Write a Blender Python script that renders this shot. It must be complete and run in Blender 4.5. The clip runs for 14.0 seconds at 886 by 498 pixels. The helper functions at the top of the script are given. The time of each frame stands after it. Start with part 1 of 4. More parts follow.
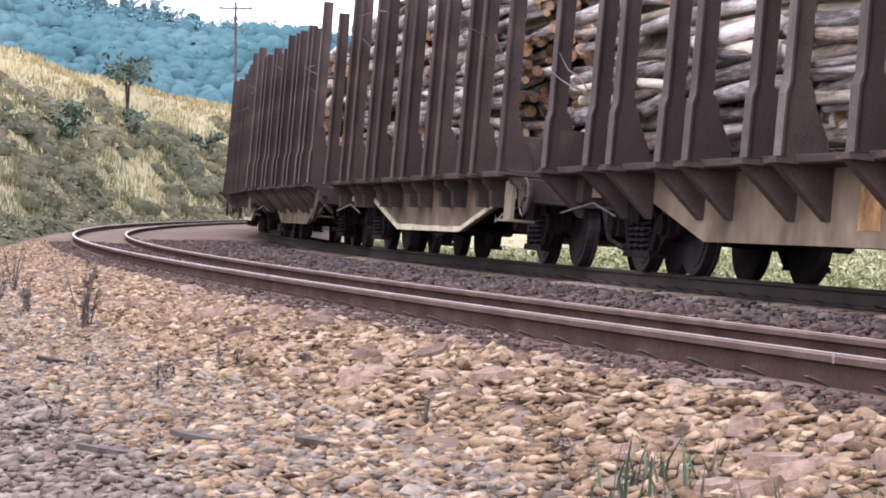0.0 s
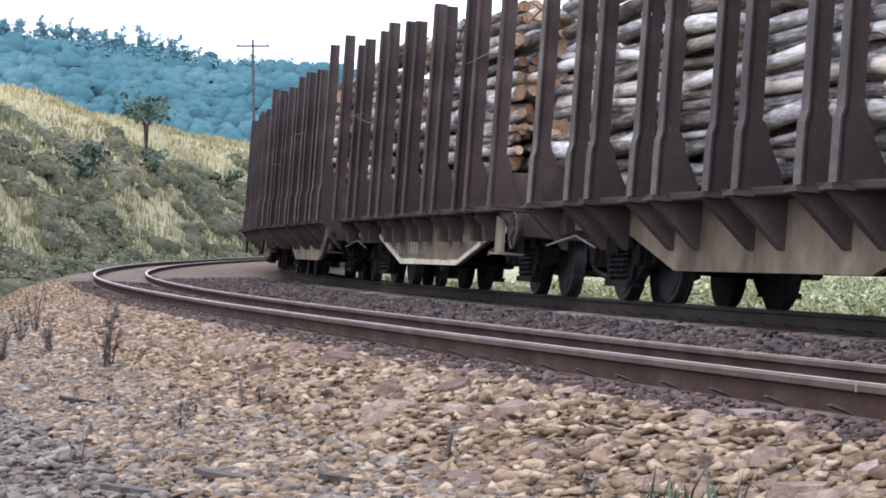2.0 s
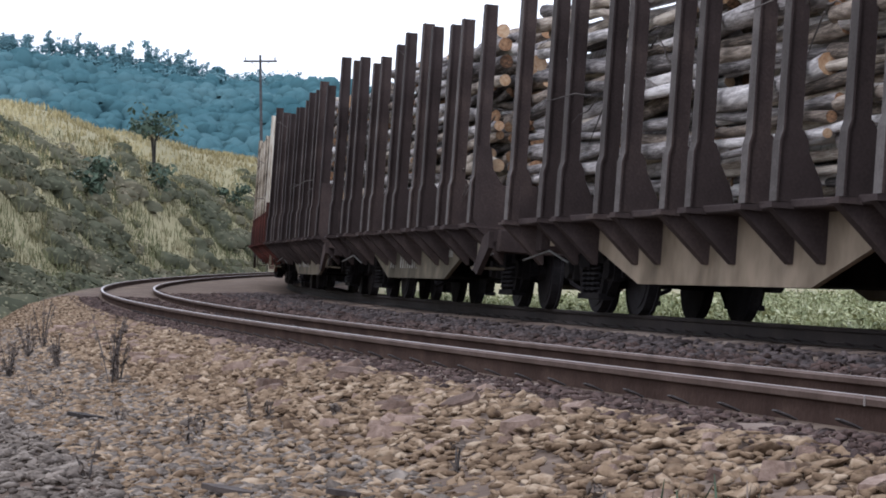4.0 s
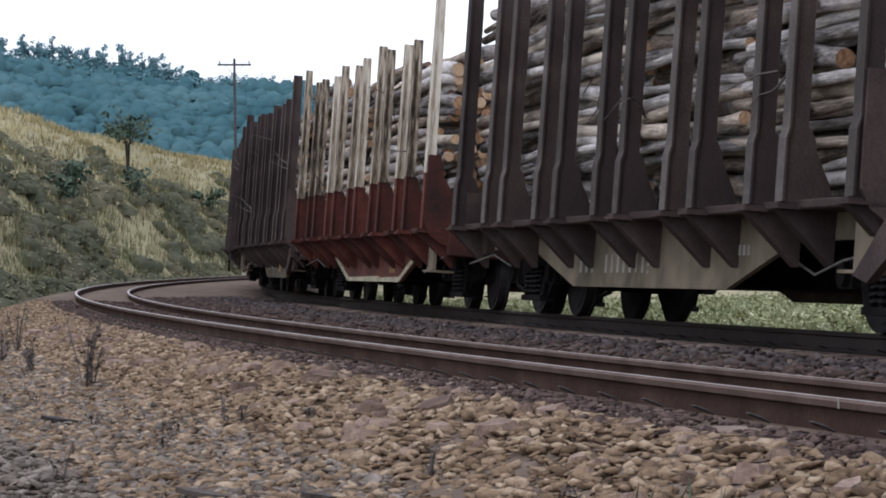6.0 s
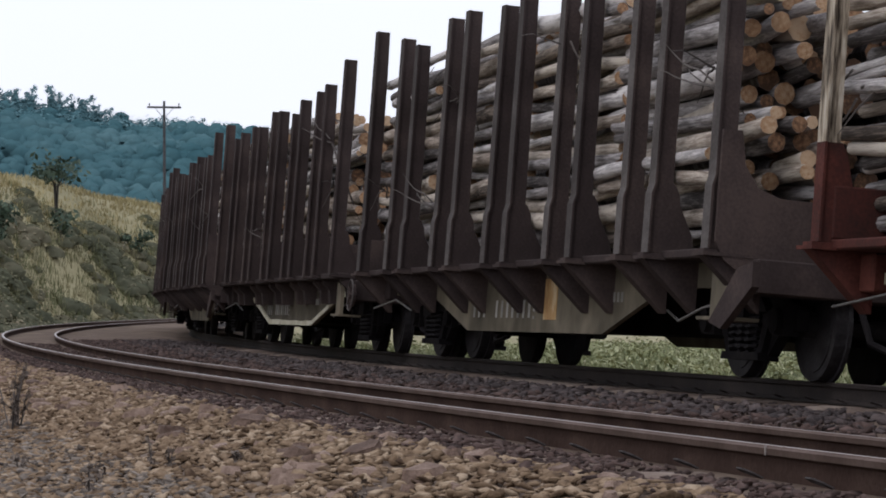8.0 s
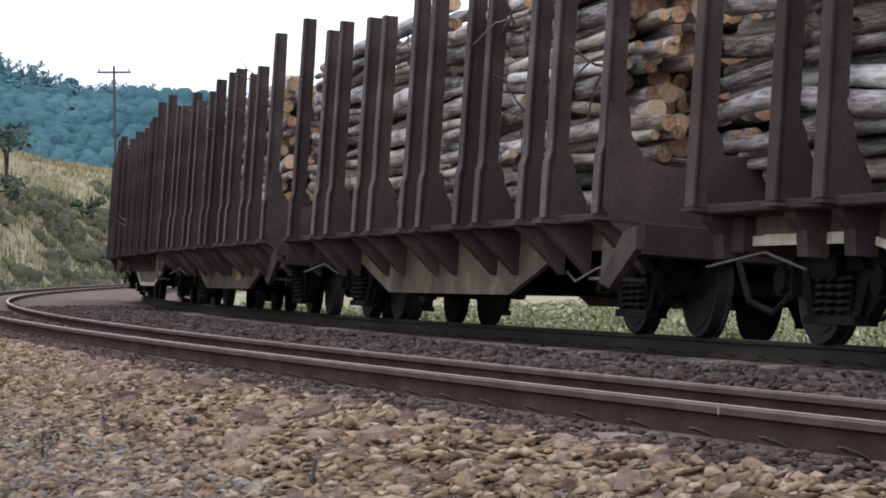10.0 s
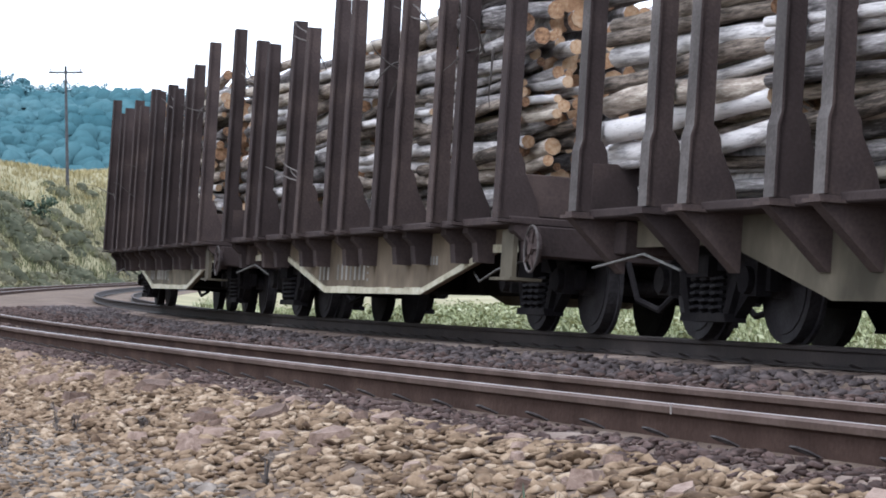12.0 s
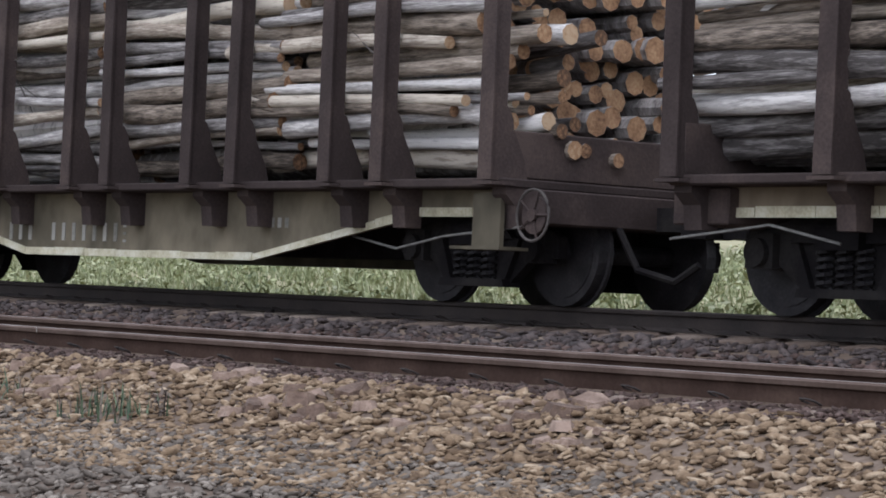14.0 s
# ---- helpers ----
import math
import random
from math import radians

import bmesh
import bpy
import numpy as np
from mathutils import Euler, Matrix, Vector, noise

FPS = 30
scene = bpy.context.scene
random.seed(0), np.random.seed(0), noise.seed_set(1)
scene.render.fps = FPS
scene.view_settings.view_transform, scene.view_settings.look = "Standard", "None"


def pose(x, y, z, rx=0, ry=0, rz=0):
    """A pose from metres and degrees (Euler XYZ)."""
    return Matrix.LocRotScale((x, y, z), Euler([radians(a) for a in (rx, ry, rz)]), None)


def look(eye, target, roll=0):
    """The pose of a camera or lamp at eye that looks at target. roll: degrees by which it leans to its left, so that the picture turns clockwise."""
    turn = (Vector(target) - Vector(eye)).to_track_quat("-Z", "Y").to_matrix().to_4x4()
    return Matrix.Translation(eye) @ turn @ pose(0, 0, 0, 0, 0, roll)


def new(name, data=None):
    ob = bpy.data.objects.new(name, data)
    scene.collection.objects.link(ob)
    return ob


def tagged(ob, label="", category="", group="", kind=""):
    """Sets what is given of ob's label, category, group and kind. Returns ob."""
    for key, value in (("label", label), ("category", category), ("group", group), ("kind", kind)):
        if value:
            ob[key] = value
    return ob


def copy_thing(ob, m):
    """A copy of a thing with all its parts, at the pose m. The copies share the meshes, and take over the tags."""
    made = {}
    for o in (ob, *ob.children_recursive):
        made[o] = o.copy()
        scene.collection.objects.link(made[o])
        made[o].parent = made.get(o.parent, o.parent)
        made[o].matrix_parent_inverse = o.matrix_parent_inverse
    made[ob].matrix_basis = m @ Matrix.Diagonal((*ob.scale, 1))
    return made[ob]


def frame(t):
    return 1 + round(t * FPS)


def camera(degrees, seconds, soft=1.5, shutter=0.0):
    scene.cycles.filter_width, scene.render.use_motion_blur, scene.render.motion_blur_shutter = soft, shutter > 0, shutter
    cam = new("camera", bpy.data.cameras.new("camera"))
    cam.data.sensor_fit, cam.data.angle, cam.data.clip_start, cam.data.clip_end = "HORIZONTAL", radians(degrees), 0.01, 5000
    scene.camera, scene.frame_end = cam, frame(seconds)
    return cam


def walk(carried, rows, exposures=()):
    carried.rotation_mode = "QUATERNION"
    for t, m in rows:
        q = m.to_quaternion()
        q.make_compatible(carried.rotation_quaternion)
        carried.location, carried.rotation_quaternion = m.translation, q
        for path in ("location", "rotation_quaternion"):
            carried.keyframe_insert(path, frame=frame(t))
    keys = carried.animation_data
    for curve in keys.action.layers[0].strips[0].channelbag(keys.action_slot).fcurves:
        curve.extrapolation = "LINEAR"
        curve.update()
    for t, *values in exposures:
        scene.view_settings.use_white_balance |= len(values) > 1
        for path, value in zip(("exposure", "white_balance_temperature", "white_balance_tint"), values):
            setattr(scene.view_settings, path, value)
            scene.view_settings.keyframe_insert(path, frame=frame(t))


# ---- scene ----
# ---- camera and its walk ----
cam = camera(18.5, 14.0, soft=1.8)
EYE = 0.51            # height over the near track's outer rail head
# seconds, x, y, z, yaw, pitch, roll (degrees; roll positive leans to the camera's right)
PATH = [
    (0.0, 0, 0, 0, -0.678, -0.83, -0.289), (0.5, 0, 0, 0, -0.164, -0.716, 0.224), (1.0, 0, 0, 0, -0.771, -0.704, 0.044),
    (1.5, 0, 0, 0, 0.031, -0.571, 0.394), (2.0, 0, 0, 0, -0.253, -0.105, 0.583), (2.5, 0, 0, 0, 0.018, -0.075, 0.755),
    (3.0, 0, 0, 0, 0.0, 0.074, 0.754), (5.5, 0, 0, 0, -0.338, 0.243, 0.695), (6.0, 0, 0, 0, -0.635, 0.271, 0.768),
    (6.5, 0, 0, 0, -1.173, 0.791, 0.477), (7.0, 0, 0, 0, -1.411, 1.083, 0.481), (7.5, 0, 0, 0, -1.73, 1.023, 0.206),
    (8.0, 0, 0, 0, -2.141, 1.193, 0.39), (8.5, 0, 0, 0, -2.37, 0.889, 0.779), (11.0, 0, 0, 0, -3.63, 0.352, 1.094),
    (11.5, 0, 0, 0, -3.776, 0.446, 1.33), (12.0, 0, 0, 0, -4.136, 0.38, 1.0), (12.5, -0.06, 0.0, -0.028, -4.44, 0.565, 0.76),
    (13.0, -0.35, -1.5, 0.06, -7.86, 0.52, 1.25), (13.3, -0.5, -4.2, 0.14, -9.68, 0.04, 1.5), (13.5, -0.85, -5.7, 0.22, -12.05, -0.39, 1.52),
    (13.7, -1.55, -7.45, 0.37, -15.3, -1.0, 1.8), (14.0, -3.1, -8.25, 0.54, -22.95, -1.83, 1.35)]
EXPOSURE = [(0.0, 1.1, 5950, 23), (1.0, 0.98, 5700, 17), (2.0, 0.79, 5480, 14), (3.0, 0.46, 5500, 13), (5.5, -0.22, 5700, 13), (6.5, -0.08, 5720, 13), (7.5, -0.43, 5820, 13),
            (8.5, -0.56, 5950, 13), (11.0, 0.52, 5520, 11), (12.0, 0.6, 5460, 10), (13.0, 0.57, 5300, 10), (13.5, 0.5, 5400, 11), (14.0, 0.16, 5600, 10)]


def eye_pose(x, y, z, yaw, pitch, roll):
    a, p = radians(yaw), radians(pitch)
    e = Vector((x, y, EYE + z))
    return look(e, e + Vector((-math.sin(a) * math.cos(p), math.cos(a) * math.cos(p), math.sin(p))), -roll)


walk(cam, [(t, eye_pose(*row)) for t, *row in PATH], EXPOSURE)

# ---- sky and sun: a bright overcast day ----
SUN_ROT, SUN_EL = radians(215), radians(52)
world = bpy.data.worlds.new("sky")
scene.world = world
world.use_nodes = True
wn = world.node_tree
sky = wn.nodes.new("ShaderNodeTexSky")
sky.sky_type, sky.sun_disc, sky.sun_elevation, sky.sun_rotation = "NISHITA", False, SUN_EL, SUN_ROT
sky.air_density, sky.dust_density, sky.ozone_density = 1.0, 6.0, 1.0
cloud = wn.nodes.new("ShaderNodeMix")
cloud.data_type = "RGBA"
cloud.inputs[0].default_value = 0.86
cloud.inputs[7].default_value = (15.8, 15.7, 15.7, 1)
wn.links.new(sky.outputs[0], cloud.inputs[6])
wn.links.new(cloud.outputs[2], wn.nodes["Background"].inputs[0])
wn.nodes["Background"].inputs[1].default_value = 0.105
sun_data = bpy.data.lights.new("sun", "SUN")
sun_data.energy, sun_data.angle, sun_data.color = 0.9, radians(14), (1.0, 0.95, 0.88)
sun = new("sun", sun_data)
sun.rotation_euler = (math.pi / 2 - SUN_EL, 0, math.pi - SUN_ROT)


# ---- materials ----
COLOUR_SCALE = 0.82            # every base colour scaled down evenly, which keeps the sky white beside them


def material(name, colours, rough=0.85, metal=0.0, scale=6.0, bump=0.3, vary="object", spread=0.35, detail_scale=40.0, stretch=(1, 1, 1), spec=0.35, bump_dist=0.02):
    """A surface whose colour runs between the given colours by noise at two scales and from piece to piece."""
    m = bpy.data.materials.new(name)
    m.use_nodes = True
    n, l = m.node_tree.nodes, m.node_tree.links
    b = n["Principled BSDF"]
    b.inputs["Roughness"].default_value, b.inputs["Metallic"].default_value = rough, metal
    b.inputs["Specular IOR Level"].default_value = spec
    tc = n.new("ShaderNodeTexCoord")
    mp = n.new("ShaderNodeMapping")
    mp.inputs["Scale"].default_value = stretch
    l.new(tc.outputs["Object"], mp.inputs[0])
    big, small = n.new("ShaderNodeTexNoise"), n.new("ShaderNodeTexNoise")
    for node, sc in ((big, scale), (small, detail_scale)):
        node.inputs["Scale"].default_value, node.inputs["Detail"].default_value = sc, 4
        l.new(mp.outputs[0], node.inputs["Vector"])
    add = n.new("ShaderNodeMath")
    add.operation = "MULTIPLY_ADD"
    l.new(small.outputs[0], add.inputs[0])
    add.inputs[1].default_value = 0.45
    l.new(big.outputs[0], add.inputs[2])
    total = add.outputs[0]
    if vary:
        if vary == "object":
            rnd = n.new("ShaderNodeObjectInfo").outputs["Random"]
        else:
            rnd = n.new("ShaderNodeNewGeometry").outputs["Random Per Island"]
        a2 = n.new("ShaderNodeMath")
        a2.operation = "MULTIPLY_ADD"
        l.new(rnd, a2.inputs[0])
        a2.inputs[1].default_value = spread * 2
        l.new(total, a2.inputs[2])
        a3 = n.new("ShaderNodeMath")
        a3.operation = "SUBTRACT"
        l.new(a2.outputs[0], a3.inputs[0])
        a3.inputs[1].default_value = spread
        total = a3.outputs[0]
    ramp = n.new("ShaderNodeValToRGB")
    els = ramp.color_ramp.elements
    k = len(colours)
    for i, c in enumerate(colours):
        c = tuple(COLOUR_SCALE * v for v in c)
        pos = 0.38 + 0.7 * i / max(1, k - 1)
        e = els[i] if i < 2 else els.new(min(1, pos))
        e.position, e.color = min(1, pos), (*c, 1)
    l.new(total, ramp.inputs[0])
    l.new(ramp.outputs[0], b.inputs["Base Color"])
    if bump:
        bp = n.new("ShaderNodeBump")
        bp.inputs["Strength"].default_value, bp.inputs["Distance"].default_value = bump, bump_dist
        l.new(small.outputs[0], bp.inputs["Height"])
        l.new(bp.outputs[0], b.inputs["Normal"])
    return m


M = {}
M["stake"] = material("stake_steel", [(0.034, 0.026, 0.025), (0.057, 0.043, 0.041), (0.095, 0.07, 0.063)], 0.9, 0.0, 2.0, 0.2, spread=0.15, spec=0.08)
# stake steel made paler: sky light on the outer faces, put into the colour
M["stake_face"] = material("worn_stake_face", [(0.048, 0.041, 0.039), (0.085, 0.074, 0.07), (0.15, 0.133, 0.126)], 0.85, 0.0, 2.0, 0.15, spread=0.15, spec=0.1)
M["stake_red"] = material("red_paint", [(0.03, 0.018, 0.016), (0.085, 0.028, 0.022), (0.15, 0.05, 0.037)], 0.8, 0.0, 2.5, 0.15, spread=0.18, spec=0.15)
M["stake_pale"] = material("peeled_timber", [(0.03, 0.022, 0.017), (0.07, 0.052, 0.036), (0.40, 0.33, 0.245), (0.68, 0.61, 0.5), (0.74, 0.69, 0.6)], 0.85, 0.0, 1.3, 0.6, stretch=(16, 16, 1.8), spread=0.16, detail_scale=4)
M["sill"] = material("sill_paint", [(0.06, 0.052, 0.038), (0.125, 0.107, 0.078), (0.22, 0.185, 0.135)], 0.85, 0.0, 1.3, 0.15, spread=0.2, spec=0.1, stretch=(1.2, 1, 0.8), detail_scale=5)
M["sill_tan"] = material("sill_tan_paint", [(0.095, 0.074, 0.053), (0.195, 0.153, 0.11), (0.3, 0.238, 0.175)], 0.85, 0.0, 1.3, 0.15, spread=0.2, spec=0.1, stretch=(1.2, 1, 0.8), detail_scale=5)
M["sill_red"] = material("sill_red_paint", [(0.085, 0.036, 0.028), (0.17, 0.068, 0.05), (0.3, 0.16, 0.125)], 0.8, 0.0, 1.6, 0.15, spread=0.12, spec=0.15)
M["stripe"] = material("stripe_paint", [(0.25, 0.22, 0.15), (0.55, 0.5, 0.36), (0.72, 0.69, 0.58)], 0.7, 0.0, 5.0, 0.1, spread=0.1)
M["letter"] = material("letter_paint", [(0.16, 0.15, 0.13), (0.36, 0.34, 0.31)], 0.8, 0.0, 9.0, 0.05)
M["patch"] = material("ochre_patch", [(0.12, 0.07, 0.035), (0.34, 0.18, 0.07), (0.5, 0.31, 0.13), (0.62, 0.48, 0.3)], 0.8, 0.0, 3.0, 0.05, stretch=(3, 1, 1.2), spread=0.15)
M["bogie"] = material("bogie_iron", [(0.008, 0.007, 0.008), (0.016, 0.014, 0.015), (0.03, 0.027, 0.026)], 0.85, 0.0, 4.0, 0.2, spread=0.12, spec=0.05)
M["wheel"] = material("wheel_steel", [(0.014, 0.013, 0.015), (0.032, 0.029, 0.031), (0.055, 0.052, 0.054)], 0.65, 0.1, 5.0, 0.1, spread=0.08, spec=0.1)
M["cable"] = material("cable", [(0.1, 0.095, 0.09), (0.22, 0.21, 0.2)], 0.6, 0.3, 10, 0.0)
M["bark"] = material("eucalyptus_bark", [(0.095, 0.083, 0.08), (0.29, 0.262, 0.255), (0.52, 0.48, 0.47), (0.82, 0.77, 0.75)], 0.9, 0.0, 2.2, 0.8, spread=0.34, stretch=(5.0, 2.5, 2.5), detail_scale=9, spec=0.15)
M["bark_tan"] = material("shed_bark", [(0.08, 0.064, 0.054), (0.26, 0.21, 0.172), (0.47, 0.39, 0.325), (0.72, 0.635, 0.54)], 0.9, 0.0, 2.2, 0.8, spread=0.32, stretch=(5.0, 2.5, 2.5), detail_scale=9, spec=0.15)
M["log_end"] = material("sawn_end", [(0.1, 0.055, 0.032), (0.3, 0.165, 0.088), (0.46, 0.285, 0.16), (0.56, 0.4, 0.26)], 0.85, 0.0, 5.0, 0.25, spread=0.32)
M["twig"] = material("dry_twig", [(0.05, 0.042, 0.038), (0.15, 0.13, 0.12)], 0.9, 0.0, 8.0, 0.2)
M["rail_side"] = material("rusty_rail", [(0.035, 0.022, 0.018), (0.066, 0.042, 0.034), (0.1, 0.066, 0.052)], 0.95, 0.0, 3.0, 0.25, vary="", spec=0.05)
# ridge trees, trunks too: the haze of distance is mixed into this blue
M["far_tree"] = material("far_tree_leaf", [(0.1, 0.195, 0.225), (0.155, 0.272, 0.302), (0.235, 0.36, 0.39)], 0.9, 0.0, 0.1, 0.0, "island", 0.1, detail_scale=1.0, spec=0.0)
# darker than the near rails; also used for the clips
M["rail_dark"] = material("oily_rail", [(0.018, 0.014, 0.013), (0.034, 0.026, 0.024), (0.055, 0.042, 0.037)], 0.8, 0.1, 3.0, 0.25, vary="")
M["rail_head"] = material("rail_head_side", [(0.07, 0.047, 0.038), (0.115, 0.08, 0.066), (0.16, 0.115, 0.098)], 0.8, 0.1, 3.0, 0.1, vary="", spec=0.1)
M["rail_top"] = material("worn_rail_head", [(0.3, 0.26, 0.245), (0.4, 0.355, 0.335), (0.52, 0.47, 0.45)], 0.4, 0.5, 2.0, 0.05, vary="")
M["sleeper"] = material("dusty_concrete", [(0.11, 0.08, 0.066), (0.22, 0.168, 0.138), (0.34, 0.275, 0.232)], 0.95, 0.0, 5.0, 0.5, spread=0.2, detail_scale=30, spec=0.1)
M["stone_brown"] = material("ballast_brown", [(0.036, 0.024, 0.021), (0.075, 0.05, 0.043), (0.14, 0.096, 0.084)], 0.9, 0.0, 9.0, 0.5, "island", 0.24, spec=0.15)
# darker copy of the brown ballast: the train's shade is put into its colour
M["stone_shaded"] = material("ballast_oily", [(0.03, 0.022, 0.021), (0.062, 0.047, 0.045), (0.115, 0.088, 0.082)], 0.9, 0.0, 9.0, 0.5, "island", 0.24)
M["lush_leaf"] = material("lush_leaf", [(0.07, 0.09, 0.04), (0.19, 0.21, 0.095), (0.37, 0.38, 0.2), (0.52, 0.52, 0.35)], 0.8, 0.0, 0.8, 0.0, "island", 0.2, detail_scale=4.0)
M["stone_tan"] = material("ballast_tan", [(0.08, 0.052, 0.034), (0.19, 0.13, 0.083), (0.3, 0.214, 0.14), (0.43, 0.332, 0.235)], 0.9, 0.0, 9.0, 0.5, "island", 0.22, spec=0.08)
M["stone_grey"] = material("ballast_grey", [(0.058, 0.046, 0.039), (0.14, 0.116, 0.098), (0.215, 0.18, 0.152), (0.31, 0.264, 0.224)], 0.9, 0.0, 9.0, 0.5, "island", 0.2, spec=0.08)
M["slab"] = material("flat_stone", [(0.097, 0.061, 0.045), (0.2, 0.135, 0.103), (0.324, 0.233, 0.184)], 0.9, 0.0, 1.5, 0.4, "object", 0.3, detail_scale=8)
M["soil"] = material("soil", [(0.08, 0.056, 0.044), (0.15, 0.11, 0.085), (0.24, 0.185, 0.145)], 0.95, 0.0, 1.3, 0.6, "", detail_scale=20, spec=0.1)
M["dry_grass"] = material("dry_grass", [(0.21, 0.175, 0.092), (0.38, 0.325, 0.172), (0.54, 0.475, 0.28)], 0.9, 0.0, 0.1, 0.0, "island", 0.05, detail_scale=0.5, spec=0.05)
M["green_grass"] = material("green_grass", [(0.09, 0.11, 0.045), (0.23, 0.25, 0.12), (0.42, 0.42, 0.27)], 0.8, 0.0, 0.3, 0.0, "island", 0.2, detail_scale=2.0)
M["leaf"] = material("shrub_leaf", [(0.078, 0.09, 0.058), (0.15, 0.155, 0.1), (0.235, 0.21, 0.14), (0.33, 0.28, 0.2)], 0.9, 0.0, 0.13, 0.0, "island", 0.07, detail_scale=0.5, spec=0.03)
M["hill_grass"] = material("hill_grass", [(0.085, 0.105, 0.055), (0.18, 0.18, 0.098), (0.32, 0.28, 0.17)], 0.9, 0.0, 0.15, 0.0, "island", 0.07, detail_scale=0.6, spec=0.05)
M["leaf_dark"] = material("tree_leaf", [(0.03, 0.05, 0.032), (0.058, 0.09, 0.056), (0.1, 0.135, 0.085)], 0.7, 0.0, 0.4, 0.0, "island", 0.2, detail_scale=2.0)
# far flank: air haze is part of this bluish base colour
M["hazed_leaf"] = material("far_forest", [(0.046, 0.105, 0.126), (0.075, 0.147, 0.168), (0.112, 0.195, 0.213)], 0.9, 0.0, 0.04, 0.0, "", detail_scale=0.22, spec=0.0)
M["hill_soil"] = material("hill_ground", [(0.168, 0.155, 0.081), (0.302, 0.267, 0.146), (0.403, 0.364, 0.217)], 0.95, 0.0, 0.12, 0.3, "", detail_scale=1.5)
M["dead_leaf"] = material("dead_leaf", [(0.07, 0.055, 0.046), (0.15, 0.118, 0.097), (0.23, 0.187, 0.15)], 0.9, 0.0, 3.0, 0.0, "island", 0.2)
M["tuft"] = material("tuft_blade", [(0.035, 0.06, 0.035), (0.075, 0.115, 0.065), (0.13, 0.17, 0.1)], 0.7, 0.0, 6.0, 0.0)
M["scrap"] = material("bark_scrap", [(0.03, 0.024, 0.022), (0.06, 0.048, 0.043), (0.1, 0.08, 0.07)], 0.9, 0.0, 8.0, 0.3)
M["brush"] = material("brush_inside", [(0.055, 0.06, 0.042), (0.1, 0.103, 0.07), (0.16, 0.145, 0.1)], 0.95, 0.0, 0.13, 0.0, "island", 0.08, detail_scale=0.6, spec=0.0)
# far crowns carry the same painted haze as the flank
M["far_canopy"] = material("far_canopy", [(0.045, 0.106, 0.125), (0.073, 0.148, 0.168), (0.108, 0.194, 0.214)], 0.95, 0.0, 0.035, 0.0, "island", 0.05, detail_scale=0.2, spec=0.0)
M["trunk"] = material("trunk_bark", [(0.05, 0.045, 0.04), (0.12, 0.11, 0.095)], 0.9, 0.0, 4.0, 0.4)
M["pole"] = material("pole_timber", [(0.06, 0.06, 0.065), (0.12, 0.12, 0.125)], 0.9, 0.0, 4.0, 0.2)

# ---- the curve of the line ----
CX, CY = 340.751, 95.754
TH0 = math.atan2(-CY, -CX)
R_OUT = 349.94                       # near track, outer rail
R_TRAIN = R_OUT - 4.412              # train's track, outer rail
R_S = R_TRAIN + 0.77                 # radius along which distances are counted
CANT_NEAR, CANT_FAR = 0.056, 0.092
Z_FAR = -0.078
GAUGE = 1.07


def at(s, d, z=0.0):
    """The place s metres along the line (ahead of the camera) and d metres outside the near track's outer rail."""
    th = TH0 - s / R_S
    return Vector((CX + (R_OUT + d) * math.cos(th), CY + (R_OUT + d) * math.sin(th), z))


def smooth(a, b, x):
    u = min(1, max(0, (x - a) / (b - a)))
    return u * u * (3 - 2 * u)


def mix(a, b, u):
    return a + (b - a) * u


def part(name, bm, mat, parent=None, label="", shade=False):
    me = bpy.data.meshes.new(name)
    bm.to_mesh(me)
    bm.free()
    for m in (mat if isinstance(mat, (list, tuple)) else [mat]):
        me.materials.append(m)
    if shade:
        me.polygons.foreach_set("use_smooth", [True] * len(me.polygons))
    ob = new(name, me)
    if parent:
        ob.parent = parent
    if label:
        tagged(ob, label)
    return ob


def same(name, me, parent, m, label=""):
    ob = new(name, me)
    ob.parent, ob.matrix_basis = parent, m
    if label:
        tagged(ob, label)
    return ob


def box(bm, x0, x1, y0, y1, z0, z1, mi=0, m=None):
    vs = [bm.verts.new((x, y, z)) for x in (x0, x1) for y in (y0, y1) for z in (z0, z1)]
    if m is not None:
        for v in vs:
            v.co = m @ v.co
    for f in ((0, 1, 3, 2), (4, 6, 7, 5), (0, 4, 5, 1), (2, 3, 7, 6), (0, 2, 6, 4), (1, 5, 7, 3)):
        bm.faces.new([vs[i] for i in f]).material_index = mi
    return vs


def prism(bm, pts, a0, a1, axis="x", mi=0):
    """A plate: the outline pts, drawn across the axis, from a0 to a1 along it."""
    def put(a, p, q):
        return (a, p, q) if axis == "x" else (p, a, q) if axis == "y" else (p, q, a)
    lo = [bm.verts.new(put(a0, *p)) for p in pts]
    hi = [bm.verts.new(put(a1, *p)) for p in pts]
    fs = [bm.faces.new(lo[::-1]), bm.faces.new(hi)]
    for i in range(len(pts)):
        j = (i + 1) % len(pts)
        fs.append(bm.faces.new((lo[i], lo[j], hi[j], hi[i])))
    for f in fs:
        f.material_index = mi
    return fs


